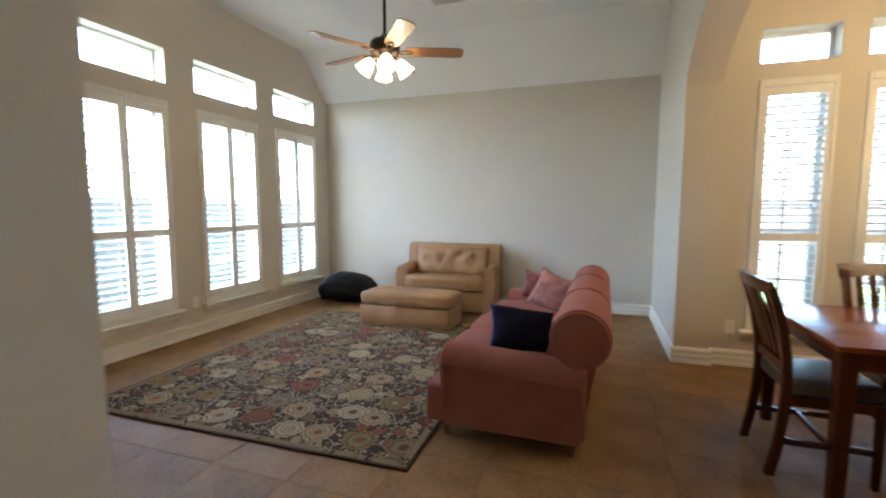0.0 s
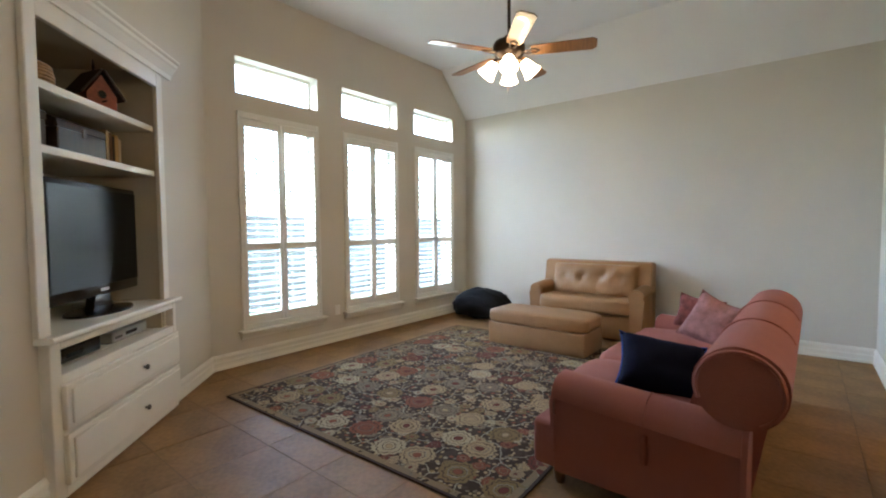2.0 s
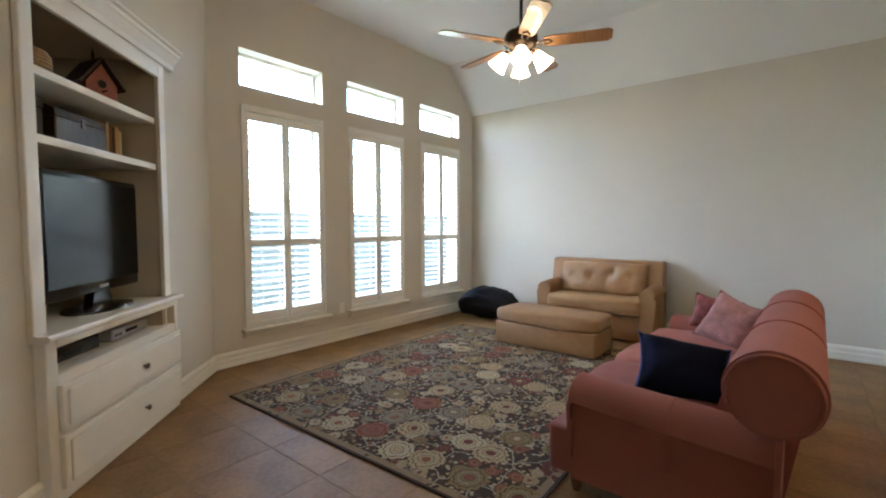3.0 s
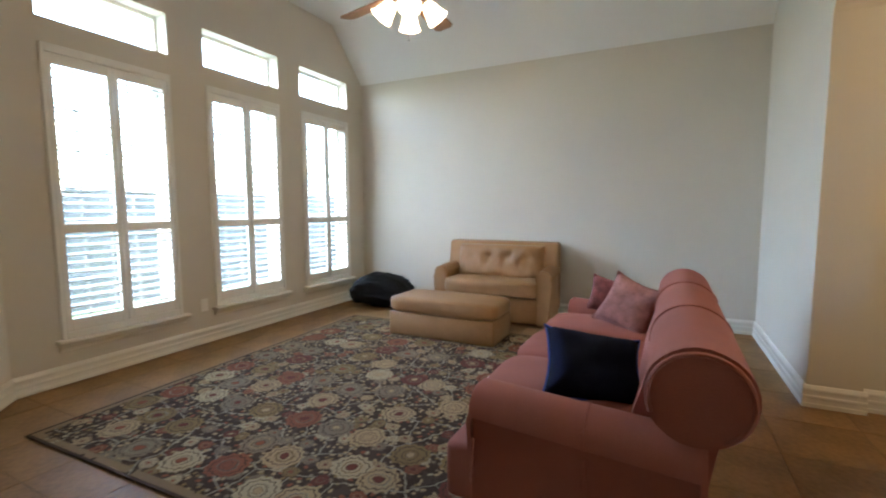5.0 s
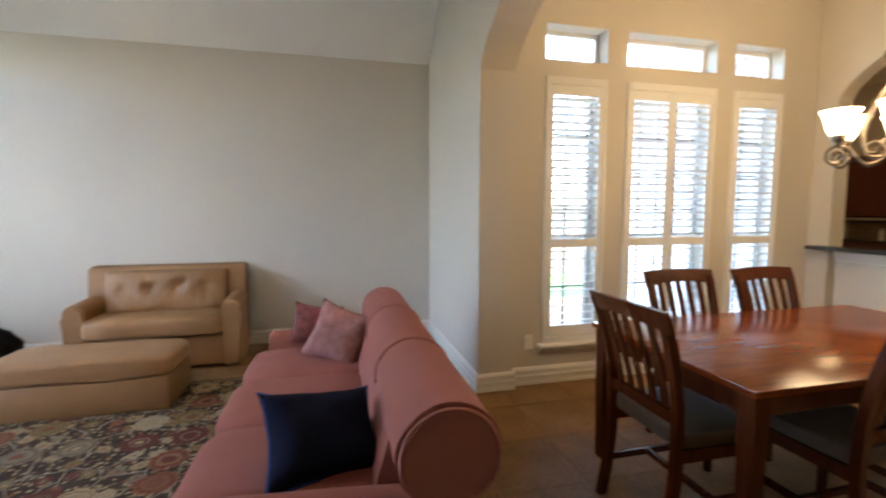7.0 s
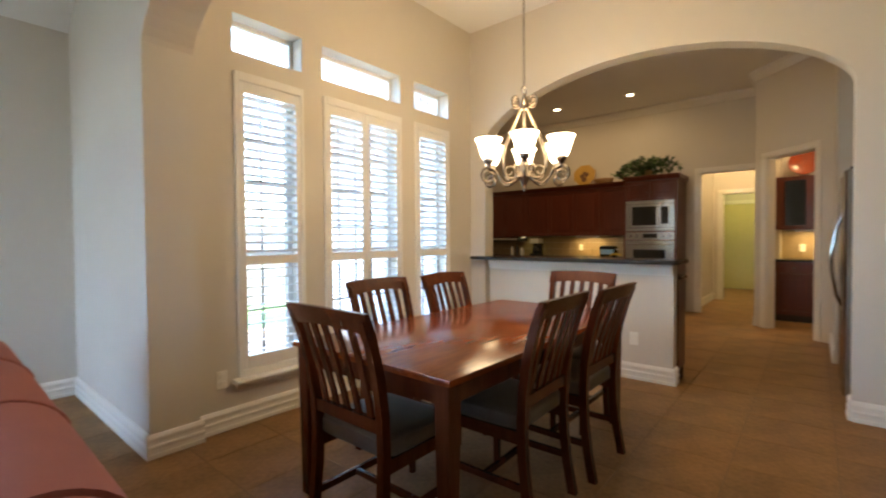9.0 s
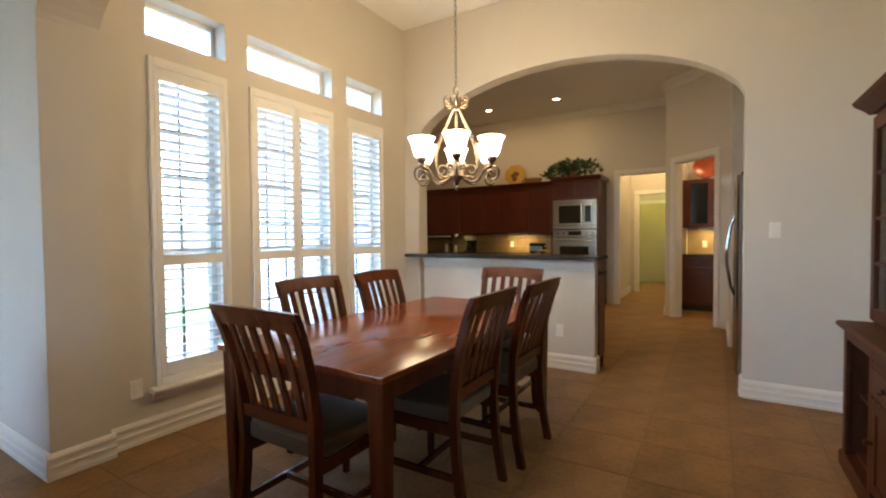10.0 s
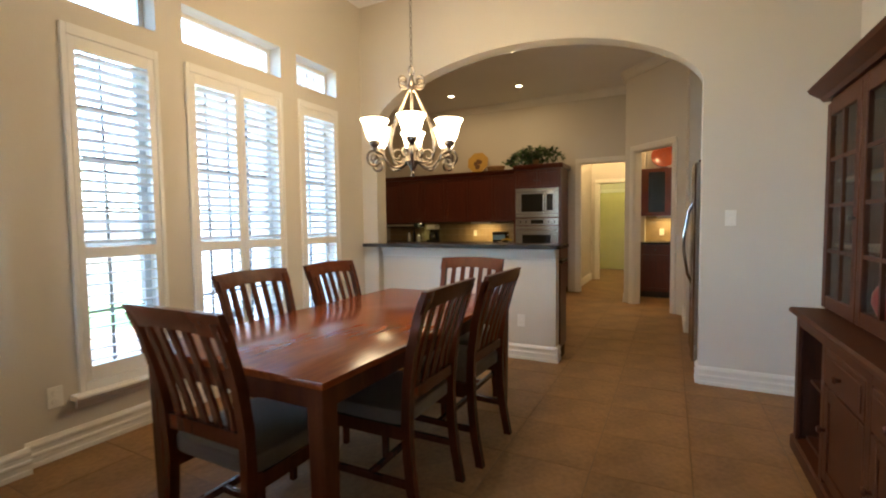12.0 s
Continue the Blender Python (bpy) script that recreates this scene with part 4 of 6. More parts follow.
# birdhouse, box, picture, candles, basket
M_ROOFR = mat("birdhouse_roof", (0.05, 0.028, 0.025), 0.7, var=0.3)
M_BHRED = mat("birdhouse_red", (0.30, 0.09, 0.055), 0.7, var=0.3)
bh = thing("birdhouse", "dark red wooden birdhouse with a steep roof", "birdhouse", SH @ pose(1.02, -0.22, 2.005, 0, 0, 150))
part("wall", prism([(-0.085, 0), (0.085, 0), (0.085, 0.13), (0, 0.25), (-0.085, 0.13)], 0.16, "y", start=-0.08), M_BHRED, bh)
for s in (-1, 1):
    part("roof", shift(box(0, 0.205, -0.105, 0.105, 0, 0.014, 0.002), Matrix.Translation((0, 0, 0.275)) @ Matrix.Scale(s, 4, (1, 0, 0)) @ Matrix.Rotation(radians(54), 4, 'Y')), M_ROOFR, bh)
part("entrance_hole", lathe([(0, 0), (0.024, 0), (0.024, 0.002), (0, 0.002)], 18), M_PLASTIC, bh, at=pose(0, -0.0802, 0.13, 90, 0, 0))
part("perch", tube([(0, -0.08, 0.085), (0, -0.125, 0.085)], 0.005, 8), M_ROOFR, bh)
part("finial", lathe([(0, 0), (0.012, 0.0), (0.006, 0.03), (0.009, 0.04), (0.002, 0.09), (0, 0.09)], 10), M_ROOFR, bh, at=Matrix.Translation((0, 0, 0.268)))
M_DKWOOD = wood("dark_box_wood", (0.018, 0.011, 0.008), (0.05, 0.028, 0.018), 0.4)
cb = thing("wooden_chest", "dark wooden chest on the middle shelf", "chest", SH @ pose(1.28, -0.25, 1.70))
part("body", box(-0.20, 0.20, -0.12, 0.12, 0, 0.15, 0.005), M_DKWOOD, cb)
part("lid", prism([(-0.123, 0.151), (0.123, 0.151), (0.115, 0.19), (0.06, 0.213), (-0.06, 0.213), (-0.115, 0.19)], 0.41, "x", start=-0.205), M_DKWOOD, cb)
part("clasp", box(-0.015, 0.015, 0.12, 0.128, 0.12, 0.17, 0.002), M_KNOB, cb)
bk = thing("storage_box", "dark wooden box standing on the middle shelf", "box", SH @ pose(1.66, -0.28, 1.70))
part("body", box(-0.14, 0.14, -0.12, 0.12, 0, 0.17, 0.004), M_DKWOOD, bk)
part("lid", box(-0.144, 0.144, -0.124, 0.124, 0.171, 0.215, 0.004), M_DKWOOD, bk)
M_SPINE = [mat("book_cream", (0.42, 0.30, 0.17), 0.6), mat("book_gold", (0.50, 0.33, 0.12), 0.35, metal=0.5), mat("book_brown", (0.14, 0.07, 0.035), 0.6), mat("book_pale", (0.50, 0.40, 0.26), 0.6), mat("book_black", (0.02, 0.015, 0.012), 0.5)]
M_PAGE = mat("book_pages", (0.6, 0.55, 0.45), 0.8)
x = 1.03
for k, (w, h) in enumerate(((0.028, 0.225), (0.032, 0.215), (0.022, 0.20), (0.035, 0.21), (0.03, 0.19))):
    b = thing("book", "small upright book with a worn spine", "book", SH @ pose(x - w / 2, -0.16, 1.70), group="books on the shelf")
    part("pages", box(-w / 2 + 0.003, w / 2 - 0.003, -0.15, -0.003, 0.003, h - 0.003), M_PAGE, b)
    cv = box(-w / 2, -w / 2 + 0.0028, -0.152, 0, 0, h)
    box(w / 2 - 0.0028, w / 2, -0.152, 0, 0, h, bm=cv)
    box(-w / 2, w / 2, -0.0005, 0.004, 0, h, 0.001, bm=cv)
    part("cover", cv, M_SPINE[(k * 2) % 5], b)
    x -= w + 0.002
M_WICK = mat("wicker", (0.34, 0.20, 0.075), 0.7, var=0.35, scale=40, bump=1, bscale=120)
bs = thing("basket", "low round woven basket on the top shelf", "basket", SH @ pose(1.62, -0.2, 2.005))
for k in range(7):
    r = 0.115 + 0.012 * math.sin(k / 6 * math.pi)
    part("coil", tube([(r * math.cos(a), r * math.sin(a), 0.012 + 0.017 * k) for a in (2 * math.pi * i / 24 for i in range(25))], 0.0105, 6), M_WICK, bs, smooth=True)
part("bottom", lathe([(0, 0), (0.11, 0), (0.11, 0.01), (0, 0.01)], 24), M_WICK, bs)

# ---- outlets and switches ----
M_PLATE = mat("outlet_plate", (0.84, 0.82, 0.76), 0.4)


def outlet(at, switch=False):
    """Local x along the wall, -y out into the room."""
    t = thing("light_switch" if switch else "outlet", "cream plastic light switch on the wall" if switch else "cream plastic power outlet on the wall", "switch" if switch else "outlet", at)
    part("plate", box(-0.036, 0.036, -0.006, 0, -0.058, 0.058, 0.003, 2), M_PLATE, t)
    if switch:
        part("rocker", box(-0.014, 0.014, -0.010, -0.006, -0.03, 0.03, 0.002), M_PLATE, t)
    else:
        for z in (-0.024, 0.024):
            s = part("socket", lathe([(0, 0), (0.017, 0), (0.016, 0.003), (0, 0.003)], 16), M_PLATE, t, at=pose(0, -0.006, z, 90, 0, 0))
            for dx in (-0.006, 0.006):
                part("slot", box(dx - 0.001, dx + 0.001, 0.003, 0.0034, -0.005, 0.005), M_PLASTIC, s, at=pose(0, 0, 0, -90, 0, 0))


outlet(pose(0.52, YD, 0.34))
outlet(pose(XL, -0.77, 0.36, 0, 0, 90))
outlet(pose(XA, -3.32, 1.28, 0, 0, -90), True)
outlet(pose(3.34, -1.70, 0.36, 0, 0, -90))

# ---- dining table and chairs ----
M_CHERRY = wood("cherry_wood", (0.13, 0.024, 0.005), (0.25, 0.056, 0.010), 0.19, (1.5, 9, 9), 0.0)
# uprights darker than the tabletop: shade on legs and chairs is in the colour
M_CHERRY_SHADED = wood("cherry_wood_upright_shaded", (0.060, 0.0155, 0.0066), (0.095, 0.0255, 0.0095), 0.26, (7, 7, 0.8), 0.0)
M_SEAT = mat("seat_leather", (0.095, 0.080, 0.062), 0.45, var=0.2, scale=8, bump=0.2, bscale=120)
TX0_, TX1_, TYA, TYB = 0.425, 2.31, -1.955, -0.955
tb = thing("dining_table", "long polished cherry wood dining table", "table", pose((TX0_ + TX1_) / 2, (TYA + TYB) / 2, 0))
hw, hd = (TX1_ - TX0_) / 2, (TYB - TYA) / 2
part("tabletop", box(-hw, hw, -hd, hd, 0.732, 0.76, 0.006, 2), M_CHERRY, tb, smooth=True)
# aprons use the darkened wood for the shade below the top
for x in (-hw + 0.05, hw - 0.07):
    part("apron", box(x, x + 0.02, -hd + 0.1, hd - 0.1, 0.64, 0.7315), M_CHERRY_SHADED, tb)
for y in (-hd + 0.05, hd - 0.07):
    part("apron", box(-hw + 0.1, hw - 0.1, y, y + 0.02, 0.64, 0.7315), M_CHERRY_SHADED, tb)
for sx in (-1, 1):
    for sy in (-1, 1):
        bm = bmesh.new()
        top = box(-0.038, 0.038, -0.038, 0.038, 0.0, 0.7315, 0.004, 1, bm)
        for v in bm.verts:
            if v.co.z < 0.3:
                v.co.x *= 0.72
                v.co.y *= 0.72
        part("leg", bm, M_CHERRY_SHADED, tb, at=Matrix.Translation((sx * (hw - 0.055), sy * (hd - 0.055), 0)))


def chair_back_x(z):
    """How far the back posts lean behind the seat at height z."""
    return -0.20 - (0.0 if z < 0.45 else 0.12 * ((z - 0.45) / 0.57) ** 2.1) - (0.05 * ((0.45 - z) / 0.45) ** 2 if z < 0.45 else 0)


def dining_chair(at):
    """Front is +x; the origin lies on the floor under the seat's middle."""
    t = thing("dining_chair", "cherry slat-back dining chair with shade in its colour and a dark leather seat", "chair", at, "chairs round the table")
    W = 0.225
    for s in (-1, 1):
        bm = bmesh.new()
        zs = [0, 0.15, 0.3, 0.45, 0.6, 0.75, 0.88, 0.97]
        rings = []
        for z in zs:
            x = chair_back_x(z)
            hw_ = 0.017
            flare = 0.0 if z < 0.5 else 0.015 * (z - 0.5) / 0.5
            rings.append([bm.verts.new((x + a * 0.020, s * (W - 0.018 + flare) + b * hw_, z)) for a, b in ((-1, -1), (1, -1), (1, 1), (-1, 1))])
        for p, q in zip(rings, rings[1:]):
            for k in range(4):
                bm.faces.new((p[k], p[(k + 1) % 4], q[(k + 1) % 4], q[k]))
        bm.faces.new(rings[0])
        bm.faces.new(rings[-1])
        part("back_leg", bm, M_CHERRY_SHADED, t, smooth=True)
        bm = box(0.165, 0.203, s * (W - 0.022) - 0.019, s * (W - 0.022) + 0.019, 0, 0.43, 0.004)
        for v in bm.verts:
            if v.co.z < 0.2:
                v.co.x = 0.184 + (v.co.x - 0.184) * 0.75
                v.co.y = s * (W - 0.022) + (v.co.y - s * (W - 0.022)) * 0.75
        part("front_leg", bm, M_CHERRY_SHADED, t)
        part("side_rail", box(-0.18, 0.165, s * (W - 0.022) - 0.011, s * (W - 0.022) + 0.011, 0.375, 0.43), M_CHERRY_SHADED, t)
        part("stretcher", box(-0.205, 0.17, s * (W - 0.022) - 0.009, s * (W - 0.022) + 0.009, 0.17, 0.20), M_CHERRY_SHADED, t)
    part("stretcher", box(-0.01, 0.01, -W + 0.03, W - 0.03, 0.172, 0.198), M_CHERRY_SHADED, t)
    part("front_rail", box(0.172, 0.196, -W + 0.04, W - 0.04, 0.375, 0.43), M_CHERRY_SHADED, t)
    part("back_rail", box(-0.218, -0.193, -W + 0.03, W - 0.03, 0.535, 0.585), M_CHERRY_SHADED, t)

    def curved(z0, z1, crest):
        bm = bmesh.new()
        n = 12
        fr = []
        for i in range(n + 1):
            u = -1 + 2 * i / n
            y = u * (W + 0.024)
            bow = -0.028 * (1 - u * u)
            up = crest * (1 - u * u)
            fr.append([bm.verts.new((chair_back_x(z) + bow + d, y, z + (up if top else up * 2.6))) for z, d, top in ((z0, -0.012, 0), (z0, 0.012, 0), (z1, 0.012, 1), (z1, -0.012, 1))])
        for p, q in zip(fr, fr[1:]):
            for k in range(4):
                bm.faces.new((p[k], p[(k + 1) % 4], q[(k + 1) % 4], q[k]))
        bm.faces.new(fr[0])
        bm.faces.new(fr[-1])
        return bm
    part("crest_rail", curved(0.912, 1.0, 0.009), M_CHERRY_SHADED, t, smooth=True)
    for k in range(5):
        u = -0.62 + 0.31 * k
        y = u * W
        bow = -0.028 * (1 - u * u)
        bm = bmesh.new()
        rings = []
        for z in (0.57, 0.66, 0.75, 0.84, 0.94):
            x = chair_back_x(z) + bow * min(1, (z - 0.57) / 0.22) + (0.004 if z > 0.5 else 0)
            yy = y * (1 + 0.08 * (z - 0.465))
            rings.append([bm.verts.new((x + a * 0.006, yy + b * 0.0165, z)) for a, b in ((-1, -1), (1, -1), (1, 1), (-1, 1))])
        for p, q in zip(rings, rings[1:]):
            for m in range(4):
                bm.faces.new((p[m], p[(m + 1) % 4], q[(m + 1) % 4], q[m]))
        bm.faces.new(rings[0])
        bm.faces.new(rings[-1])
        part("slat", bm, M_CHERRY_SHADED, t, smooth=True)
    bm = cushion(0.40, 0.445, 0.075, 0.5, 8, 1, 0.002, power=9)
    part("seat", bm, M_SEAT, t, "dark leather seat", at=Matrix.Translation((0.0, 0, 0.428)), smooth=True)
    return t


ch = dining_chair(pose(0.535, -1.505, 0, 0, 0, 0))
for x, y, a in ((2.13, -1.60, 180), (1.14, -1.09, -90), (1.76, -1.13, -88), (1.08, -1.78, 91), (1.66, -1.82, 89)):
    copy_thing(ch, pose(x, y, 0, 0, 0, a))

# ---- chandelier ----
M_IRON = mat("brushed_pewter", (0.15, 0.125, 0.10), 0.38, metal=0.85, var=0.15, scale=12)
M_CSHADE = mat("white_glass_lit", (0.92, 0.88, 0.80), 0.5, emit=(1.0, 0.70, 0.38), power=CHAND_GLOW)
cd = thing("chandelier", "pewter scroll chandelier with six lit glass shades", "chandelier", pose(*CHAND))


def spiral(cx, cz, r0, r1, a0, turns, n=22):
    return [(cx + (r0 + (r1 - r0) * i / n) * math.cos(a0 + turns * 2 * math.pi * i / n), cz + (r0 + (r1 - r0) * i / n) * math.sin(a0 + turns * 2 * math.pi * i / n)) for i in range(n + 1)]


def smooth_line(pts, n=6):
    out = []
    P = [pts[0]] + list(pts) + [pts[-1]]
    for i in range(1, len(P) - 2):
        for k in range(n):
            s = k / n
            a, b, c, d = (np.array(P[i + j]) for j in (-1, 0, 1, 2))
            out.append(tuple(0.5 * ((2 * b) + (c - a) * s + (2 * a - 5 * b + 4 * c - d) * s * s + (3 * b - a - 3 * c + d) * s ** 3)))
    out.append(tuple(pts[-1]))
    return out


for k in range(6):
    m5 = pose(0, 0, 0, 0, 0, 60 * k + 30)
    main = smooth_line([(0.035, 0.13), (0.06, 0.045), (0.13, 0.012), (0.18, 0.045), (0.215, 0.092), (0.262, 0.112)])
    main += spiral(0.267, 0.056, 0.054, 0.016, math.pi / 2, -1.35)
    part("arm", tube([(x, 0, z) for x, z in main], 0.0085, 8), M_IRON, cd, smooth=True, at=m5)
    up = smooth_line([(0.055, 0.05), (0.135, 0.06), (0.165, 0.16), (0.14, 0.28), (0.07, 0.42), (0.022, 0.52)])
    part("stem", tube([(x, 0, z) for x, z in up], 0.007, 8), M_IRON, cd, smooth=True, at=m5)
    inn = spiral(0.098, 0.098, 0.05, 0.012, -math.pi / 2, -1.3)
    part("scroll", tube([(x, 0, z) for x, z in inn], 0.006, 6), M_IRON, cd, smooth=True, at=m5 @ pose(0, 0, 0, 0, 0, 30))
    tp = spiral(0.06, 0.565, 0.04, 0.012, -math.pi * 0.8, 1.3)
    part("top_scroll", tube([(x, 0, z) for x, z in tp], 0.0055, 6), M_IRON, cd, smooth=True, at=m5)
    part("cup", lathe([(0, 0.105), (0.012, 0.105), (0.014, 0.125), (0.032, 0.145), (0.034, 0.168), (0, 0.168)], 14, center=(0.262, 0, 0)), M_IRON, cd, smooth=True, at=m5)
    part("shade", bell(0.036, 0.088, 0.128), M_CSHADE, cd, smooth=True, at=m5 @ Matrix.Translation((0.262, 0, 0.166)))
part("hub", lathe([(0, 0.0), (0.012, 0.0), (0.02, 0.02), (0.045, 0.06), (0.03, 0.1), (0.038, 0.13), (0.03, 0.165), (0.012, 0.19), (0, 0.19)], 18), M_IRON, cd, smooth=True)
part("finial", lathe([(0, -0.04), (0.01, -0.035), (0.014, -0.015), (0.006, 0.0), (0, 0.002)], 12), M_IRON, cd, smooth=True)
part("top_hub", lathe([(0, 0.5), (0.025, 0.505), (0.03, 0.53), (0.02, 0.56), (0.01, 0.60), (0, 0.60)], 14), M_IRON, cd, smooth=True)
part("loop", tube([(0.03 * math.cos(a), 0, 0.63 + 0.03 * math.sin(a)) for a in (2 * math.pi * i / 16 for i in range(17))], 0.005, 6), M_IRON, cd, smooth=True)
CH = TOP - CHAND[2]
nl = int((CH - 0.66 - 0.03) / 0.034)
link = bmesh.new()
tube([(0.008 * math.cos(a), 0, 0.02 * math.sin(a)) for a in (2 * math.pi * i / 12 for i in range(13))], 0.0022, 5, link)
link_me = mesh_of(link, "chain_link", M_IRON, True)
for i in range(nl):
    o = new("chain_link", link_me)
    o.parent = cd
    o.matrix_basis = pose(0, 0, 0.665 + 0.034 * i + 0.012, 0, 0, 90 * (i % 2))
part("canopy", lathe([(0, CH), (0.065, CH), (0.065, CH - 0.008), (0.04, CH - 0.03), (0.01, CH - 0.045), (0, CH - 0.045)], 22), M_IRON, cd, smooth=True)

# ---- hutch ----
M_PINE = wood("hutch_wood", (0.045, 0.012, 0.0045), (0.088, 0.026, 0.009), 0.5, (10, 10, 1.2), 0.0, 0.25)
M_PINEIN = wood("hutch_inside", (0.10, 0.06, 0.03), (0.16, 0.10, 0.055), 0.6, (8, 8, 1), 0)
HX0, HX1, HF, HU = 0.88, 2.36, 0.455, 0.36
hu = thing("hutch", "brown wooden hutch with glass doors above closed cupboards", "hutch", pose(HX1, SOUTH + 0.005, 0, 0, 0, 0))
HW = HX1 - HX0


def hz(z):
    """Heights of the hutch: low cupboards, then the glazed upper part."""
    return z * 0.94 if z <= 0.835 else 0.785 + (z - 0.835) * 0.913


def hbox(a, b, y0, y1, z0, z1, bevel=0.0, bm=None):
    return box(-b, -a, y0, y1, hz(z0), hz(z1), bevel, 1, bm)


part("plinth", hbox(-0.03, HW + 0.03, 0.0, HF + 0.03, 0.0, 0.09, 0.01), M_PINE, hu)
for a in (0.0, HW - 0.03):
    part("side_panel", hbox(a, a + 0.03, 0, HF, 0.09, 0.80), M_PINE, hu)
part("back_panel", hbox(0.03, HW - 0.03, 0, 0.02, 0.09, 0.80), M_PINE, hu)
part("bottom_panel", hbox(0.03, HW - 0.03, 0.02, HF - 0.03, 0.09, 0.11), M_PINE, hu)
for a, b in ((0.0, 0.055), (0.46, 0.51), (0.97, 1.02), (HW - 0.055, HW)):
    part("stile", hbox(a, b, HF, HF + 0.02, 0.09, 0.80, 0.003), M_PINE, hu)
part("top_rail", hbox(0.055, HW - 0.055, HF, HF + 0.019, 0.745, 0.80), M_PINE, hu)
part("worktop", hbox(-0.04, HW + 0.04, 0.0, HF + 0.05, 0.801, 0.835, 0.01), M_PINE, hu)
up = hbox(0, 0.025, 0, HU, 0.836, 2.03)
hbox(HW - 0.025, HW, 0, HU, 0.836, 2.03, bm=up)
hbox(0.025, HW - 0.025, 0, 0.015, 0.836, 2.03, bm=up)
hbox(0.025, HW - 0.025, 0.015, HU, 2.0, 2.03, bm=up)
part("upper_case", up, M_PINE, hu)
part("cornice", prism([(0, hz(2.031)), (HU + 0.02, hz(2.031)), (HU + 0.035, hz(2.05)), (HU + 0.08, hz(2.085)), (HU + 0.09, hz(2.105)), (0, hz(2.105))], HW + 0.12, "x", start=-HW - 0.06), M_PINE, hu)
for z in (1.20, 1.56):
    part("shelf", hbox(0.026, HW - 0.026, 0.016, HU - 0.03, z, z + 0.018), M_PINEIN, hu)
for k in range(3):
    a, b = 0.03 + k * 0.475, 0.03 + k * 0.475 + 0.465
    fr = hbox(a, a + 0.055, HU, HU + 0.022, 0.86, 1.995, 0.003)
    hbox(b - 0.055, b, HU, HU + 0.022, 0.86, 1.995, 0.003, fr)
    hbox(a + 0.055, b - 0.055, HU, HU + 0.021, 0.86, 0.93, 0.003, fr)
    hbox(a + 0.055, b - 0.055, HU, HU + 0.021, 1.92, 1.995, 0.003, fr)
    mid = (a + b) / 2
    hbox(mid - 0.009, mid + 0.009, HU + 0.002, HU + 0.018, 0.93, 1.92, 0, fr)
    for z in (1.18, 1.43, 1.68):
        hbox(a + 0.055, b - 0.055, HU + 0.003, HU + 0.017, z - 0.009, z + 0.009, 0, fr)
    d = part("glass_door", fr, M_PINE, hu)
    g = part("pane", hbox(a + 0.055, b - 0.055, HU + 0.008, HU + 0.011, 0.93, 1.92), M_GLASS, d)
    g.visible_shadow = False
    part("knob", lathe([(0, 0), (0.007, 0), (0.007, 0.01), (0.014, 0.018), (0.01, 0.026), (0, 0.026)], 12), M_KNOB, d, at=pose(-(b - 0.028), HU + 0.022, hz(1.36), -90, 0, 0), smooth=True)
for k, (a, b) in enumerate(((0.51, 0.97), (1.02, HW - 0.055))):
    dr = hbox(a + 0.004, b - 0.004, HF + 0.001, HF + 0.021, 0.575, 0.74, 0.004)
    hbox(a + 0.03, b - 0.03, HF + 0.0205, HF + 0.027, 0.60, 0.715, 0.004, dr)
    d = part("drawer", dr, M_PINE, hu)
    part("knob", lathe([(0, 0), (0.008, 0), (0.008, 0.01), (0.017, 0.02), (0.012, 0.03), (0, 0.03)], 12), M_PINE, d, at=pose(-(a + b) / 2, HF + 0.027, hz(0.66), -90, 0, 0), smooth=True)
    do = hbox(a + 0.004, a + 0.06, HF + 0.001, HF + 0.021, 0.12, 0.565, 0.003)
    hbox(b - 0.06, b - 0.004, HF + 0.001, HF + 0.021, 0.12, 0.565, 0.003, do)
    hbox(a + 0.06, b - 0.06, HF + 0.001, HF + 0.021, 0.12, 0.18, 0.003, do)
    hbox(a + 0.06, b - 0.06, HF + 0.001, HF + 0.021, 0.505, 0.565, 0.003, do)
    hbox(a + 0.06, b - 0.06, HF + 0.002, HF + 0.013, 0.18, 0.505, 0, do)
    d = part("cupboard_door", do, M_PINE, hu)
    part("knob", lathe([(0, 0), (0.008, 0), (0.008, 0.01), (0.017, 0.02), (0.012, 0.03), (0, 0.03)], 12), M_PINE, d, at=pose(-(a + 0.032), HF + 0.021, hz(0.36), -90, 0, 0), smooth=True)
part("shelf", hbox(0.032, 0.458, 0.021, HF - 0.04, 0.42, 0.438), M_PINE, hu)
# glassware and plates behind the glass
M_CHINA = mat("white_china", (0.7, 0.68, 0.64), 0.25)
M_REDC = mat("red_china", (0.30, 0.03, 0.03), 0.3)
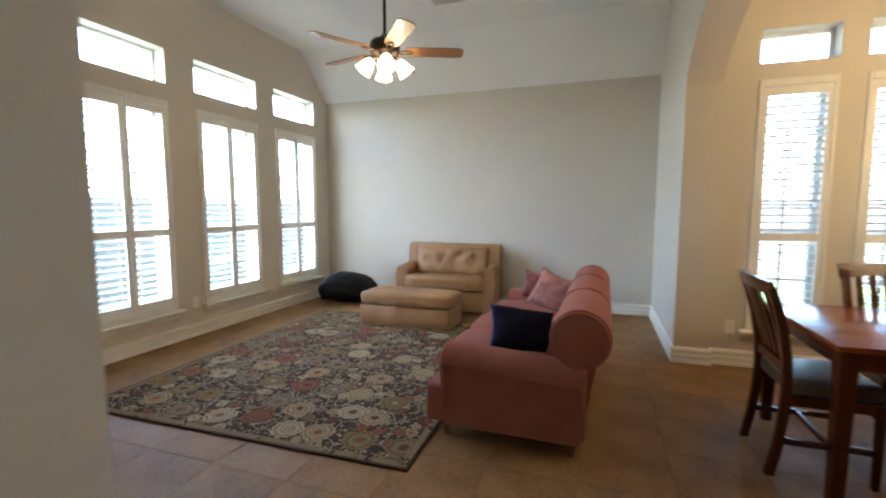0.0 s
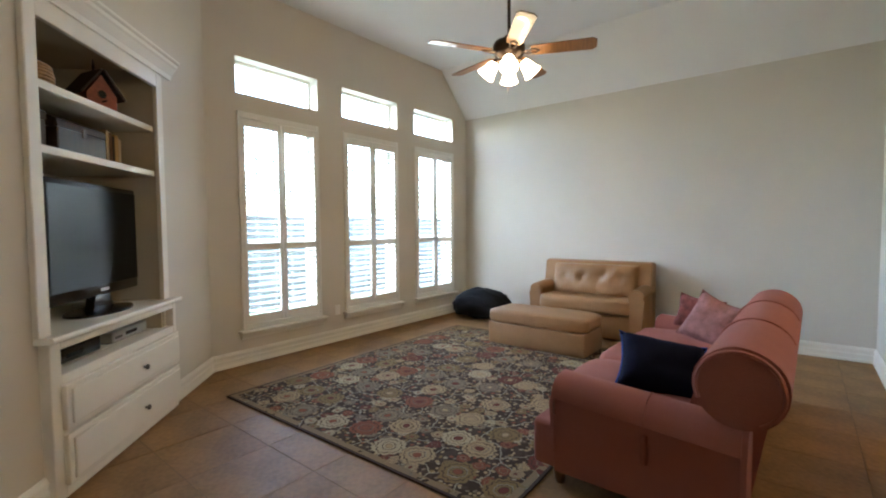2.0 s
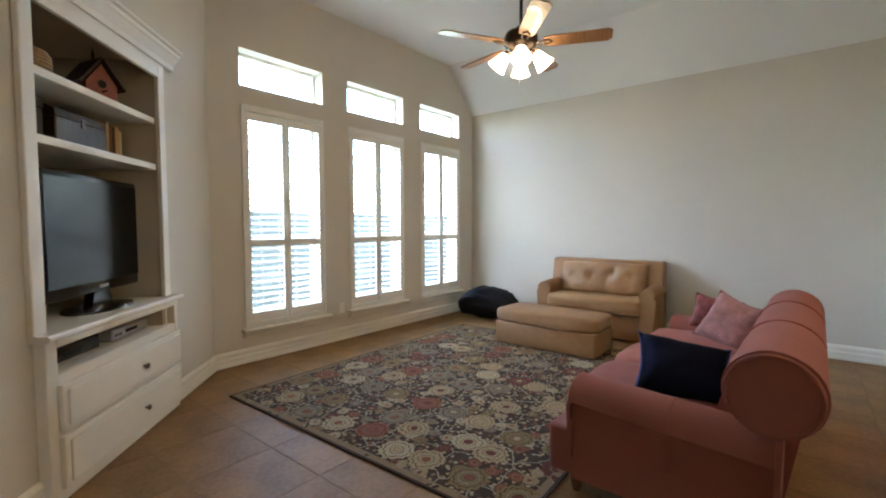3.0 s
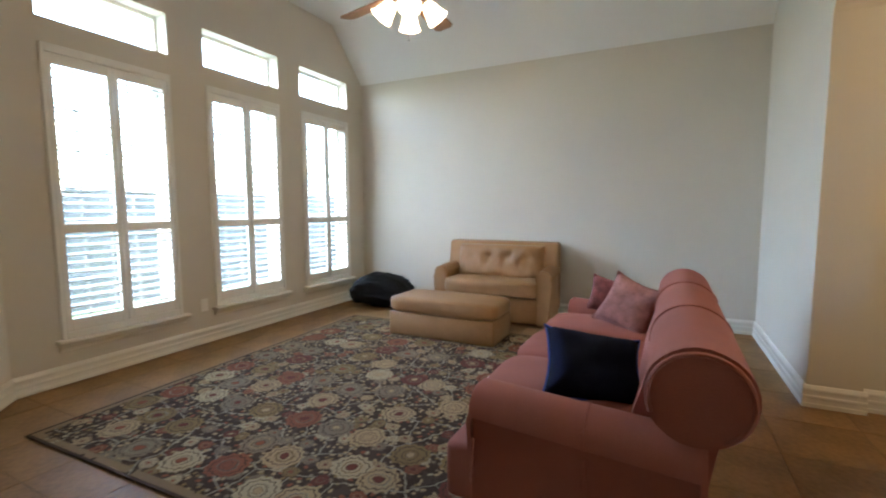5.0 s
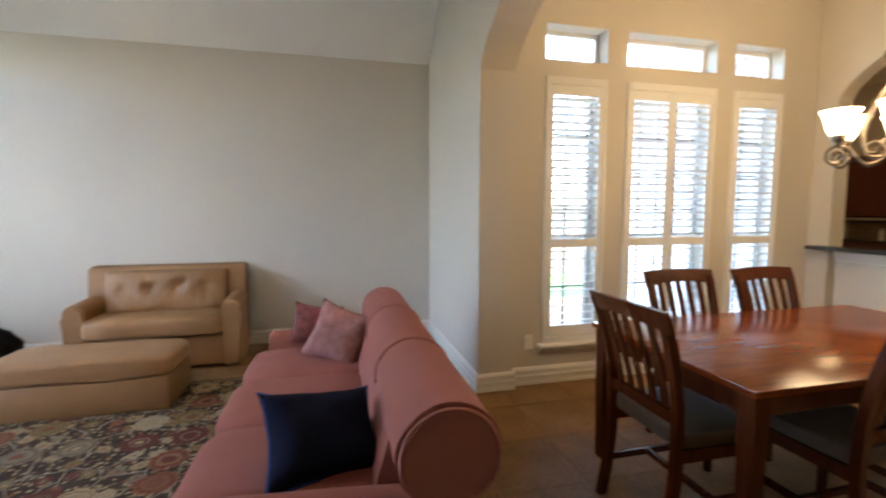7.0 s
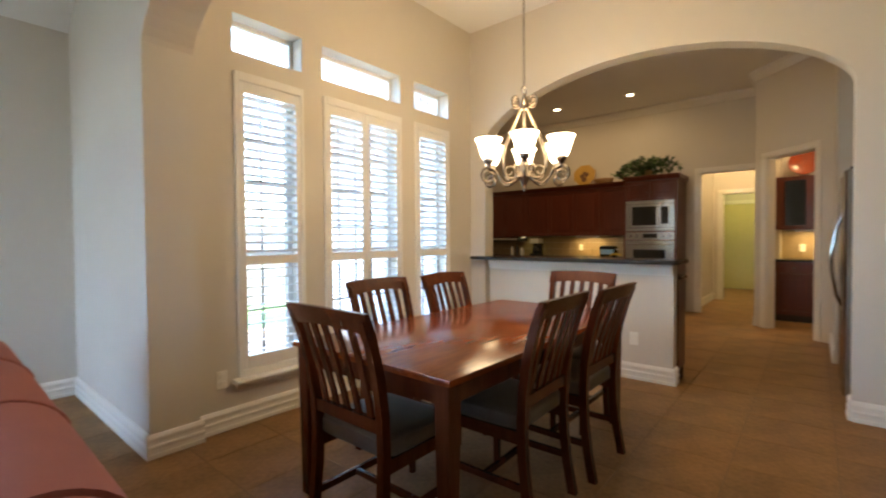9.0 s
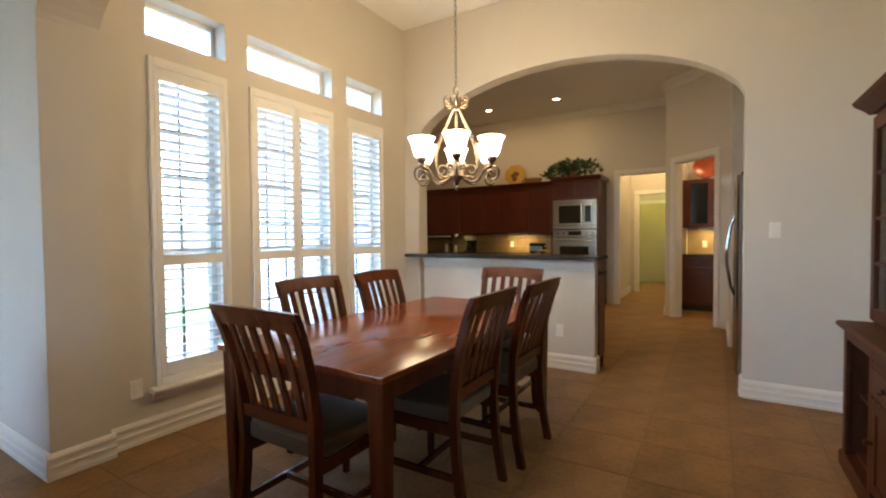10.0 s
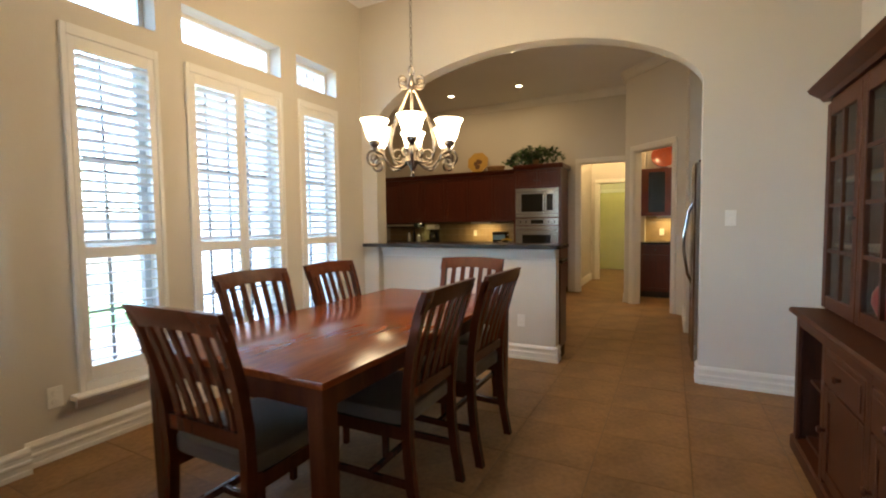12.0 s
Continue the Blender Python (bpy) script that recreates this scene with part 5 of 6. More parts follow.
for k, (a, z, r, m) in enumerate(((0.20, 0.8365, 0.07, M_REDC), (0.36, 0.8365, 0.06, M_CHINA), (0.66, 0.8365, 0.075, M_CHINA), (0.86, 0.8365, 0.06, M_REDC), (0.68, 1.219, 0.06, M_CHINA), (0.84, 1.219, 0.05, M_CHINA), (0.25, 1.219, 0.055, M_CHINA), (1.15, 1.219, 0.06, M_CHINA), (1.15, 0.8365, 0.07, M_CHINA))):
    j = thing("pitcher", "glazed china pitcher behind the hutch glass", "pitcher", pose(HX1 - a, SOUTH + 0.17, hz(z)))
    part("body", lathe([(0, 0), (r * 0.6, 0), (r, 0.07), (r * 0.95, 0.12), (r * 0.55, 0.17), (r * 0.65, 0.21), (r * 0.6, 0.21), (r * 0.5, 0.17), (0, 0.16)], 18), m, j, smooth=True)
    part("handle", tube([(r * 0.6, 0, 0.18), (r * 1.35, 0, 0.17), (r * 1.4, 0, 0.1), (r * 0.98, 0, 0.07)], 0.007, 6), m, j, smooth=True)


# ---- bar between dining room and kitchen ----
M_GRANITE = mat("dark_granite", (0.022, 0.020, 0.018), 0.16, var=0.6, scale=60, bscale=180)
M_KWOOD = wood("kitchen_cherry", (0.075, 0.0140, 0.0056), (0.120, 0.0225, 0.0085), 0.30, (7, 7, 0.8), 0.0)
M_STEEL = mat("stainless_steel", (0.42, 0.41, 0.39), 0.20, metal=1.0, var=0.06, scale=3, stretch=(1, 30, 1))
M_DGLASS = mat("dark_oven_glass", (0.012, 0.013, 0.014), 0.08)
M_STONE = mat("backsplash_stone", (0.30, 0.22, 0.12), 0.5, var=0.25, scale=7, bump=0.2)

bar = thing("half_wall", "beige half wall below the breakfast bar", "wall", kind="structure")
part("core", box(3.34, 3.46, -2.02, -0.165, 0.0, 1.028), M_WALL, bar)
part("moulding", prism([(3.34, 0.93), (3.332, 0.93), (3.326, 0.95), (3.30, 1.0), (3.295, 1.028), (3.34, 1.028)], 1.85, "y", start=-2.02), M_TRIM, bar)
baseboard((3.34, -0.165), (3.34, -2.04))
baseboard((3.34 - 0.02, -2.02), (3.462, -2.02))
ct = bmesh.new()
prism([(3.15, -0.03), (3.15, -2.07), (3.17, -2.09), (3.56, -2.09), (3.56, -0.175), (3.31, -0.175), (3.31, -0.03)], 0.036, "z", ct, 1.032)
bmesh.ops.bevel(ct, geom=ct.edges[:], offset=0.006, segments=2, affect='EDGES')
solid("bar_top", ct, M_GRANITE, "dark polished granite bar top on the half wall", "countertop", smooth=True)

M_INSERT = mat("cabinet_back", (0.05, 0.03, 0.02), 0.8)


def door_panel(w, h, parent, at, knob_side=1, glass=False):
    """A raised-panel door: local x from 0 to w, z from 0 to h, the front on -y."""
    e = 0.125 if glass else 0.057
    fr = box(0.002, e, -0.02, 0, 0.002, h - 0.002, 0.003)
    box(w - e, w - 0.002, -0.02, 0, 0.002, h - 0.002, 0.003, bm=fr)
    box(e, w - e, -0.0195, 0, 0.002, 0.06, 0.002, bm=fr)
    box(e, w - e, -0.0195, 0, h - 0.06, h - 0.002, 0.002, bm=fr)
    if not glass:
        box(0.057, w - 0.057, -0.009, 0, 0.06, h - 0.06, bm=fr)
        box(0.085, w - 0.085, -0.017, -0.0085, 0.09, h - 0.09, 0.006, bm=fr)
    d = part("door", fr, M_KWOOD, parent, at=at)
    if glass:
        part("pane", box(e, w - e, -0.012, -0.008, 0.06, h - 0.06), M_DGLASS, d, "dark glass pane")
    part("knob", lathe([(0, 0), (0.006, 0), (0.006, 0.012), (0.013, 0.02), (0.009, 0.026), (0, 0.026)], 10), M_KNOB, d, at=pose(w - 0.03 if knob_side > 0 else 0.03, -0.02, 0.1 if h < 1.2 else h / 2, 90, 0, 0), smooth=True)
    return d


def cabinet(name, label, at, w, d, z0, z1, doors, drawer=False, glass=False):
    """A cabinet unit: local x along its front, which lies at y 0 and faces -y."""
    t = thing(name, label, "cabinet", at)
    if z0 < 0.05:
        part("toe_kick", box(0.0, w, 0.06, d, 0.0, 0.10), M_INSERT, t)
        z0 = 0.101
    part("body", box(0.001, w - 0.001, 0.001, d, z0, z1), M_KWOOD, t)
    top = z1
    if drawer:
        top = z1 - 0.17
        dr = part("drawer", box(0.003, w - 0.003, -0.02, 0, top + 0.004, z1 - 0.004, 0.004), M_KWOOD, t)
        part("knob", lathe([(0, 0), (0.006, 0), (0.006, 0.012), (0.013, 0.02), (0.009, 0.026), (0, 0.026)], 10), M_KNOB, dr, at=pose(w / 2, -0.02, top + 0.085, 90, 0, 0), smooth=True)
    for k in range(doors):
        door_panel(w / doors, top - z0 - 0.004, t, Matrix.Translation((w / doors * k, 0, z0 + 0.002)), 1 if k == 0 and doors > 1 else -1, glass)
    return t


for k in range(3):
    cabinet("base_cabinet", "dark cherry base cabinet behind the breakfast bar", pose(3.72, -2.03 + 0.6 * k, 0, 0, 0, 90), 0.6, 0.245, 0, 0.885, 2, True)
solid("countertop", box(3.475, 3.745, -2.045, -0.2, 0.887, 0.92, 0.005), M_GRANITE, "dark granite countertop behind the bar", "countertop")

# ---- oven wall; local x runs towards -y, the front faces -x ----
KF = 7.04


def kpose(y, x=KF, z=0.0):
    return pose(x, y, z, 0, 0, -90)


tower = thing("oven_cabinet", "tall dark cherry cabinet round oven and microwave", "cabinet", kpose(-0.42))
part("body", box(0.0, 0.83, 0.02, 0.605, 0.101, 2.20), M_KWOOD, tower)
part("toe_kick", box(0.0, 0.83, 0.06, 0.605, 0.0, 0.10), M_INSERT, tower)
part("crown", prism([(0.02, 2.201), (-0.02, 2.201), (-0.03, 2.22), (-0.06, 2.255), (-0.06, 2.275), (0.605, 2.275), (0.605, 2.201)], 0.87, "x", start=-0.0), M_KWOOD, tower)
st = box(0.0, 0.035, 0.0, 0.02, 0.101, 2.20)
box(0.795, 0.83, 0.0, 0.02, 0.101, 2.20, bm=st)
box(0.035, 0.795, 0.0, 0.0195, 0.101, 0.30, bm=st)
box(0.035, 0.795, 0.0, 0.0195, 1.875, 1.90, bm=st)
part("frame", st, M_KWOOD, tower)
door_panel(0.38, 0.295, tower, Matrix.Translation((0.035, 0.02, 1.902)), 1)
door_panel(0.38, 0.295, tower, Matrix.Translation((0.415, 0.02, 1.902)), -1)
mw = thing("microwave", "built-in stainless steel microwave with a dark window", "microwave", kpose(-0.455, KF, 1.36))
tr = box(0, 0.76, -0.012, 0.0, 0, 0.06, 0.003)
box(0, 0.76, -0.012, 0.0, 0.45, 0.51, 0.003, bm=tr)
box(0, 0.07, -0.012, 0.0, 0.06, 0.45, 0.003, bm=tr)
box(0.69, 0.76, -0.012, 0.0, 0.06, 0.45, 0.003, bm=tr)
part("trim_kit", tr, M_STEEL, mw)
part("door", box(0.07, 0.53, -0.02, 0.0, 0.06, 0.45, 0.004), M_STEEL, mw)
part("window", box(0.11, 0.49, -0.0225, -0.019, 0.10, 0.41, 0.003), M_DGLASS, mw)
part("control_panel", box(0.532, 0.69, -0.018, 0.0, 0.06, 0.45, 0.003), M_STEEL, mw)
part("display", box(0.56, 0.665, -0.0205, -0.0175, 0.12, 0.40, 0.002), M_DGLASS, mw)
part("handle", tube([(0.515, -0.02, 0.10), (0.515, -0.05, 0.12), (0.515, -0.05, 0.39), (0.515, -0.02, 0.41)], 0.008, 8), M_STEEL, mw, smooth=True)
ov = thing("oven", "built-in stainless steel wall oven with knobs", "oven", kpose(-0.455, KF, 0.62))
part("control_panel", box(0, 0.76, -0.02, 0.0, 0.60, 0.725, 0.004), M_STEEL, ov)
part("display", box(0.28, 0.50, -0.0225, -0.0195, 0.63, 0.70, 0.002), M_DGLASS, ov)
for x in (0.08, 0.18, 0.58, 0.68):
    part("knob", lathe([(0, 0), (0.026, 0), (0.024, 0.02), (0.02, 0.028), (0, 0.028)], 14), M_STEEL, ov, at=pose(x, -0.02, 0.665, 90, 0, 0), smooth=True)
part("door", box(0, 0.76, -0.03, 0.0, 0.02, 0.59, 0.006), M_STEEL, ov)
part("window", box(0.13, 0.63, -0.0325, -0.029, 0.12, 0.44, 0.004), M_DGLASS, ov)
part("handle", tube([(0.05, -0.03, 0.53), (0.06, -0.07, 0.53), (0.70, -0.07, 0.53), (0.71, -0.03, 0.53)], 0.011, 8), M_STEEL, ov, smooth=True)

y = 2.64
while y > -0.41:
    w = 0.51
    cabinet("base_cabinet", "dark cherry base cabinet along the oven wall", kpose(y, KF + 0.01), w, 0.595, 0, 0.885, 1, True)
    cabinet("wall_cabinet", "dark cherry wall cabinet with raised-panel door", kpose(y, 7.31), w, 0.335, 1.30, 2.17, 1)
    y -= w
solid("cabinet_crown", prism([(7.31, 2.172), (7.28, 2.172), (7.265, 2.20), (7.235, 2.235), (7.235, 2.25), (7.645, 2.25), (7.645, 2.172)], 3.05, "y", start=-0.41), M_KWOOD, "dark cherry crown along the wall cabinets", "trim", kind="structure")
solid("countertop", box(7.005, 7.645, -0.415, 2.64, 0.887, 0.92, 0.005), M_GRANITE, "dark granite countertop along the oven wall", "countertop")
bsp = thing("backsplash", "tan stone tile backsplash", "backsplash", kind="structure")
for i in range(20):
    for j in range(3):
        part("tile", box(7.638, 7.648, -0.412 + 0.1525 * i + 0.0015, -0.412 + 0.1525 * (i + 1) - 0.0015, 0.922 + 0.125 * j, 0.922 + 0.125 * (j + 1) - 0.003, 0.002), M_STONE, bsp)


def area(name, at, sx, sy, watts, color):
    lamp = new(name, bpy.data.lights.new(name, 'AREA'))
    lamp.data.shape, lamp.data.size, lamp.data.size_y, lamp.data.energy, lamp.data.color = 'RECTANGLE', sx, sy, watts, color
    lamp.matrix_world = at
    return lamp


WARM = (1.0, 0.60, 0.16)
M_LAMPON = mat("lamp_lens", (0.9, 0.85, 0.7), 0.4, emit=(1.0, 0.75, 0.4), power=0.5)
M_LAMPHOUSE = mat("lamp_housing", (0.75, 0.74, 0.7), 0.5)
for yy, col in ((0.36, WARM), (1.90, (0.90, 0.85, 0.28))):
    u = thing("under_cabinet_light", "slim lit lamp below the wall cabinets", "lamp", pose(7.40, yy, 1.275))
    part("housing", box(-0.034, -0.029, -0.2, 0.2, -0.006, 0.0235, bm=box(-0.03, 0.03, -0.2, 0.2, 0.004, 0.024, 0.003)), M_LAMPHOUSE, u)
    part("lens", box(-0.025, 0.025, -0.19, 0.19, 0.0, 0.004), M_LAMPON, u)
    area("under_cabinet_lamp", pose(7.40, yy, 1.268), 0.05, 0.38, KITCHEN_UNDER, col)
# the pair at x 5.2 is unseen, added to brighten the kitchen floor
for x, yy in ((6.71, 0.64), (6.72, -0.62), (5.2, -1.0), (5.2, 0.8)):
    u = thing("recessed_and_fill_light", "round lit recessed ceiling light, two of four added as fill", "lamp", pose(x, yy, TOP))
    part("trim_ring", lathe([(0.055, -0.004), (0.085, -0.004), (0.09, 0.0), (0.055, 0.0)], 24), M_LAMPHOUSE, u)
    part("lens", lathe([(0, -0.002), (0.055, -0.002), (0.055, 0.0), (0, 0.0)], 20), M_LAMPON, u)
    area("recessed_and_fill_lamp", pose(x, yy, TOP - 0.012), 0.1, 0.1, KITCHEN_CAN, (1.0, 0.62, 0.27))

# on the counter
M_WHITEP = mat("white_plastic", (0.7, 0.7, 0.68), 0.35)
cm = thing("coffee_maker", "black and white coffee maker on the counter", "coffee maker", pose(7.40, 1.42, 0.92, 0, 0, -90))
part("base", box(-0.09, 0.09, -0.12, 0.12, 0, 0.03, 0.006), M_PLASTIC, cm)
part("column", box(-0.09, 0.09, 0.02, 0.12, 0.03, 0.24, 0.006), M_PLASTIC, cm)
part("head", box(-0.09, 0.09, -0.12, 0.12, 0.24, 0.33, 0.012), M_WHITEP, cm)
part("carafe", lathe([(0, 0), (0.055, 0), (0.07, 0.05), (0.06, 0.12), (0.04, 0.15), (0, 0.15)], 18, center=(0, -0.04, 0.032)), M_DGLASS, cm, smooth=True)
for k, (yy, h, r, m) in enumerate(((1.98, 0.20, 0.035, M_WHITEP), (1.86, 0.26, 0.03, M_PLASTIC), (1.75, 0.17, 0.04, M_WHITEP))):
    b = thing("bottle", "small bottle standing on the kitchen counter", "bottle", pose(7.38, yy, 0.92))
    part("body", lathe([(0, 0), (r, 0), (r, h * 0.6), (r * 0.45, h * 0.78), (r * 0.45, h * 0.9), (0, h * 0.9)], 14), m, b, smooth=True)
    part("cap", lathe([(0, h * 0.9), (r * 0.55, h * 0.9), (r * 0.5, h), (0, h)], 12), M_PLASTIC, b, smooth=True)
M_BLUEL = mat("pale_blue_front", (0.25, 0.45, 0.75), 0.4)
to = thing("toaster", "small black and white toaster on the counter", "toaster", pose(7.34, -0.06, 0.92, 0, 0, -90))
part("body", box(-0.14, 0.14, -0.09, 0.09, 0.012, 0.19, 0.02, 1), M_PLASTIC, to)
part("front_plate", box(-0.12, 0.12, -0.094, -0.089, 0.04, 0.13, 0.004), M_BLUEL, to)
part("slot", box(-0.11, 0.11, -0.03, -0.01, 0.1895, 0.192), M_DGLASS, to)
part("lever", box(0.138, 0.155, -0.02, 0.02, 0.12, 0.135, 0.003), M_WHITEP, to)
for sx in (-0.1, 0.1):
    part("foot", box(sx - 0.015, sx + 0.015, -0.07, 0.07, 0, 0.012), M_PLASTIC, to)
M_BAN = mat("banana_skin", (0.55, 0.36, 0.03), 0.5, var=0.2)
fr = thing("banana", "yellow banana lying on the counter", "fruit", pose(7.22, -0.22, 0.94))
part("peel", tube([(0.0, 0.1 * math.cos(a), 0.03 * math.sin(a)) for a in (math.pi * i / 10 for i in range(11))], 0.018, 8, taper=[0.4, 0.8, 1, 1, 1, 1, 1, 1, 1, 0.8, 0.35]), M_BAN, fr, smooth=True)
outlet(pose(7.637, 0.58, 1.08, 0, 0, -90))

# range hood below the wall cabinets
hd = thing("range_hood", "dark range hood below the wall cabinets", "hood", kpose(2.45, 7.22))
part("housing", prism([(0.0, 1.20), (-0.03, 1.22), (-0.03, 1.27), (0.05, 1.298), (0.42, 1.298), (0.42, 1.20)], 0.70, "x"), M_PLASTIC, hd)
part("lip", box(0.0, 0.70, -0.034, -0.031, 1.225, 1.265), M_STEEL, hd)
for x in (0.10, 0.16, 0.22):
    part("button", box(x, x + 0.03, -0.037, -0.033, 1.237, 1.252), M_KNOB, hd)

# on top of the cabinets: plate, basket, ivy
M_PLATEY = mat("yellow_glaze", (0.50, 0.30, 0.045), 0.3, var=0.15)
M_PLATEB = mat("brown_glaze", (0.12, 0.05, 0.015), 0.4, var=0.3, scale=20)
M_BASKET = mat("pale_wicker", (0.36, 0.22, 0.09), 0.75, var=0.3, scale=40, bump=1)
pl = thing("decorative_plate", "yellow octagonal plate standing above the cabinets", "plate", pose(7.42, 0.44, 2.252, 0, 0, -90))
oc = [(0.225 * math.cos(math.pi / 8 + math.pi / 4 * i), 0.225 + 0.208 * math.sin(math.pi / 8 + math.pi / 4 * i) / math.cos(math.pi / 8) * 0.924 + 0.0) for i in range(8)]
part("rim", shift(prism(oc, 0.014, "y"), Matrix.Rotation(radians(-10), 4, 'X') @ Matrix.Translation((0, 0, -0.022))), M_PLATEY, pl)
for a, b, r in ((-0.04, 0.20, 0.045), (0.045, 0.225, 0.045), (0.0, 0.135, 0.052), (0.0, 0.25, 0.036)):
    part("motif", lathe([(0, 0), (r, 0), (r, 0.003), (0, 0.003)], 10), M_PLATEB, pl, at=pose(a, -0.0035 + 0.176 * b, b - 0.022, 80, 0, 0))
bk = thing("basket", "shallow pale wicker basket above the cabinets", "basket", pose(7.43, 0.06, 2.252))
for k in range(5):
    part("coil", tube([((0.09 + 0.008 * k) * math.cos(a), (0.14 + 0.008 * k) * math.sin(a), 0.012 + 0.018 * k) for a in (2 * math.pi * i / 22 for i in range(23))], 0.011, 6), M_BASKET, bk, smooth=True)
part("bottom", box(-0.08, 0.08, -0.13, 0.13, 0.0, 0.01), M_BASKET, bk)
M_LEAF = mat("ivy_leaf", (0.026, 0.075, 0.018), 0.5, var=0.5, scale=14)
M_LEAF2 = mat("pale_ivy_leaf", (0.16, 0.24, 0.09), 0.5, var=0.3, scale=14)
M_STEM = mat("ivy_stem", (0.06, 0.05, 0.02), 0.8)
iv = thing("ivy_plant", "trailing green ivy in a basket above the oven", "plant", pose(7.20, -0.74, 2.277))
part("pot", lathe([(0, 0), (0.08, 0), (0.10, 0.10), (0.09, 0.10), (0.08, 0.01), (0, 0.01)], 18), M_BASKET, iv, smooth=True)
_r = random.Random(11)
leaves = [bmesh.new(), bmesh.new()]
stems = bmesh.new()
for k in range(90):
    a = _r.uniform(0, 2 * math.pi)
    rad = _r.uniform(0.16, 0.56) * (1 if abs(math.sin(a)) > 0.4 else 0.5)
    h = _r.uniform(-0.16, 0.26) * (1 - 0.5 * rad / 0.5)
    dx, dy = math.cos(a) * min(rad, 0.22), math.sin(a) * rad
    pts = [(0, 0, 0.10), (dx * 0.4, dy * 0.4, 0.15 + h * 0.8), (dx * 0.8, dy * 0.8, 0.12 + h), (dx, dy, 0.06 + h * 0.8)]
    line = smooth_line(pts, 4)
    tube(line, 0.0022, 4, stems)
    for p in line[4:]:
        if _r.random() < 0.2:
            continue
        s = _r.uniform(0.05, 0.095)
        bm = leaves[0 if _r.random() < 0.86 else 1]
        shape = [(0, 0, 0), (0.45, 0.25, 0.05), (0.9, 0.55, 0.0), (0.75, 0.1, 0.12), (1.4, 0, 0.0), (0.75, -0.1, 0.12), (0.9, -0.55, 0.0), (0.45, -0.25, 0.05)]
        mm = Matrix.Translation(p) @ Euler((_r.uniform(-0.9, 0.9), _r.uniform(-0.6, 0.9), _r.uniform(0, 6.28))).to_matrix().to_4x4() @ Matrix.Scale(s, 4)
        bm.faces.new([bm.verts.new(mm @ Vector(q)) for q in shape])
part("stems", stems, M_STEM, iv)
part("foliage", leaves[0], M_LEAF, iv)
part("pale_foliage", leaves[1], M_LEAF2, iv)

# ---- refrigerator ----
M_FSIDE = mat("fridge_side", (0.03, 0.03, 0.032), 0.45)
rf = thing("refrigerator", "stainless steel side-by-side refrigerator with curved handles", "refrigerator", pose(3.60, -3.165, 0))
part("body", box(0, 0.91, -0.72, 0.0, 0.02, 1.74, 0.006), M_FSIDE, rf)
for a, b in ((0.004, 0.40), (0.406, 0.906)):
    bm = prism([(a, 0.003), (a, 0.055), (a + 0.02, 0.066), ((a + b) / 2, 0.075), (b - 0.02, 0.066), (b, 0.055), (b, 0.003)], 1.66, "z", start=0.08)
    d = part("door", bm, M_STEEL, rf, smooth=True)
    x = 0.365 if a < 0.1 else 0.44
    part("handle", tube([(x, 0.065, 0.70), (x, 0.10, 0.78), (x, 0.13, 0.98), (x, 0.135, 1.06), (x, 0.13, 1.14), (x, 0.10, 1.34), (x, 0.065, 1.42)], 0.013, 8), M_STEEL, d, smooth=True)
part("hinge_cover", box(0.02, 0.12, -0.1, 0.04, 1.741, 1.765, 0.004), M_PLASTIC, rf)
part("kick_plate", box(0.01, 0.90, -0.05, 0.02, 0.0, 0.075), M_PLASTIC, rf)

# ---- pantry ----
PX = 7.50
for k in range(3):
    yy = -2.45 - 0.5 * k
    cabinet("base_cabinet", "dark cherry base cabinet in the pantry", pose(PX, yy, 0, 0, 0, -90), 0.5, 0.595, 0, 0.885, 1, True)
    cabinet("wall_cabinet", "dark cherry pantry cabinet with a glass door", pose(7.75, yy, 0, 0, 0, -90), 0.5, 0.345, 1.36, 2.16, 1, False, True)
solid("countertop", box(PX - 0.03, 8.095, -3.97, -2.44, 0.887, 0.92, 0.005), M_GRANITE, "dark granite countertop in the pantry", "countertop")
part("splash", box(8.086, 8.098, -3.97, -2.44, 0.922, 1.355), M_STONE, bsp)
u = thing("under_cabinet_light", "slim lit lamp below the pantry cabinets", "lamp", pose(7.86, -2.95, 1.335))
part("housing", box(-0.034, -0.029, -0.25, 0.25, -0.006, 0.0235, bm=box(-0.03, 0.03, -0.25, 0.25, 0.004, 0.024, 0.003)), M_LAMPHOUSE, u)
part("lens", box(-0.025, 0.025, -0.24, 0.24, 0.0, 0.004), M_LAMPON, u)
area("under_cabinet_lamp", pose(7.86, -2.95, 1.328), 0.05, 0.48, KITCHEN_UNDER, WARM)
outlet(pose(8.085, -2.78, 1.08, 0, 0, -90))
M_REDB = mat("red_glaze", (0.28, 0.05, 0.014), 0.18, var=0.25, scale=6)
bw = thing("bowl", "glossy red and orange bowl above the pantry cabinets", "bowl", pose(7.85, -2.80, 2.165, 0, 0, -90))
bb = lathe([(0, 0.0), (0.08, 0.0), (0.17, 0.03), (0.20, 0.055), (0.195, 0.06), (0.16, 0.038), (0.07, 0.012), (0, 0.012)], 28)
part("dish", shift(bb, Matrix.Translation((0, 0.05, 0.195)) @ Matrix.Rotation(radians(75), 4, 'X')), M_REDB, bw, smooth=True)
part("stand", box(-0.06, 0.06, 0.0, 0.08, 0, 0.02, 0.004), M_KNOB, bw)

# ---- back hall ----
M_DOOR = mat("door_paint", (0.62, 0.56, 0.24), 0.45, var=0.03)
dr = thing("door_1", "closed pale yellow panelled door at the end of the hall", "door", pose(12.095, -1.12, 0, 0, 0, -90), kind="structure")
slab = box(0, 0.82, -0.03, 0.0, 0.01, 2.05)
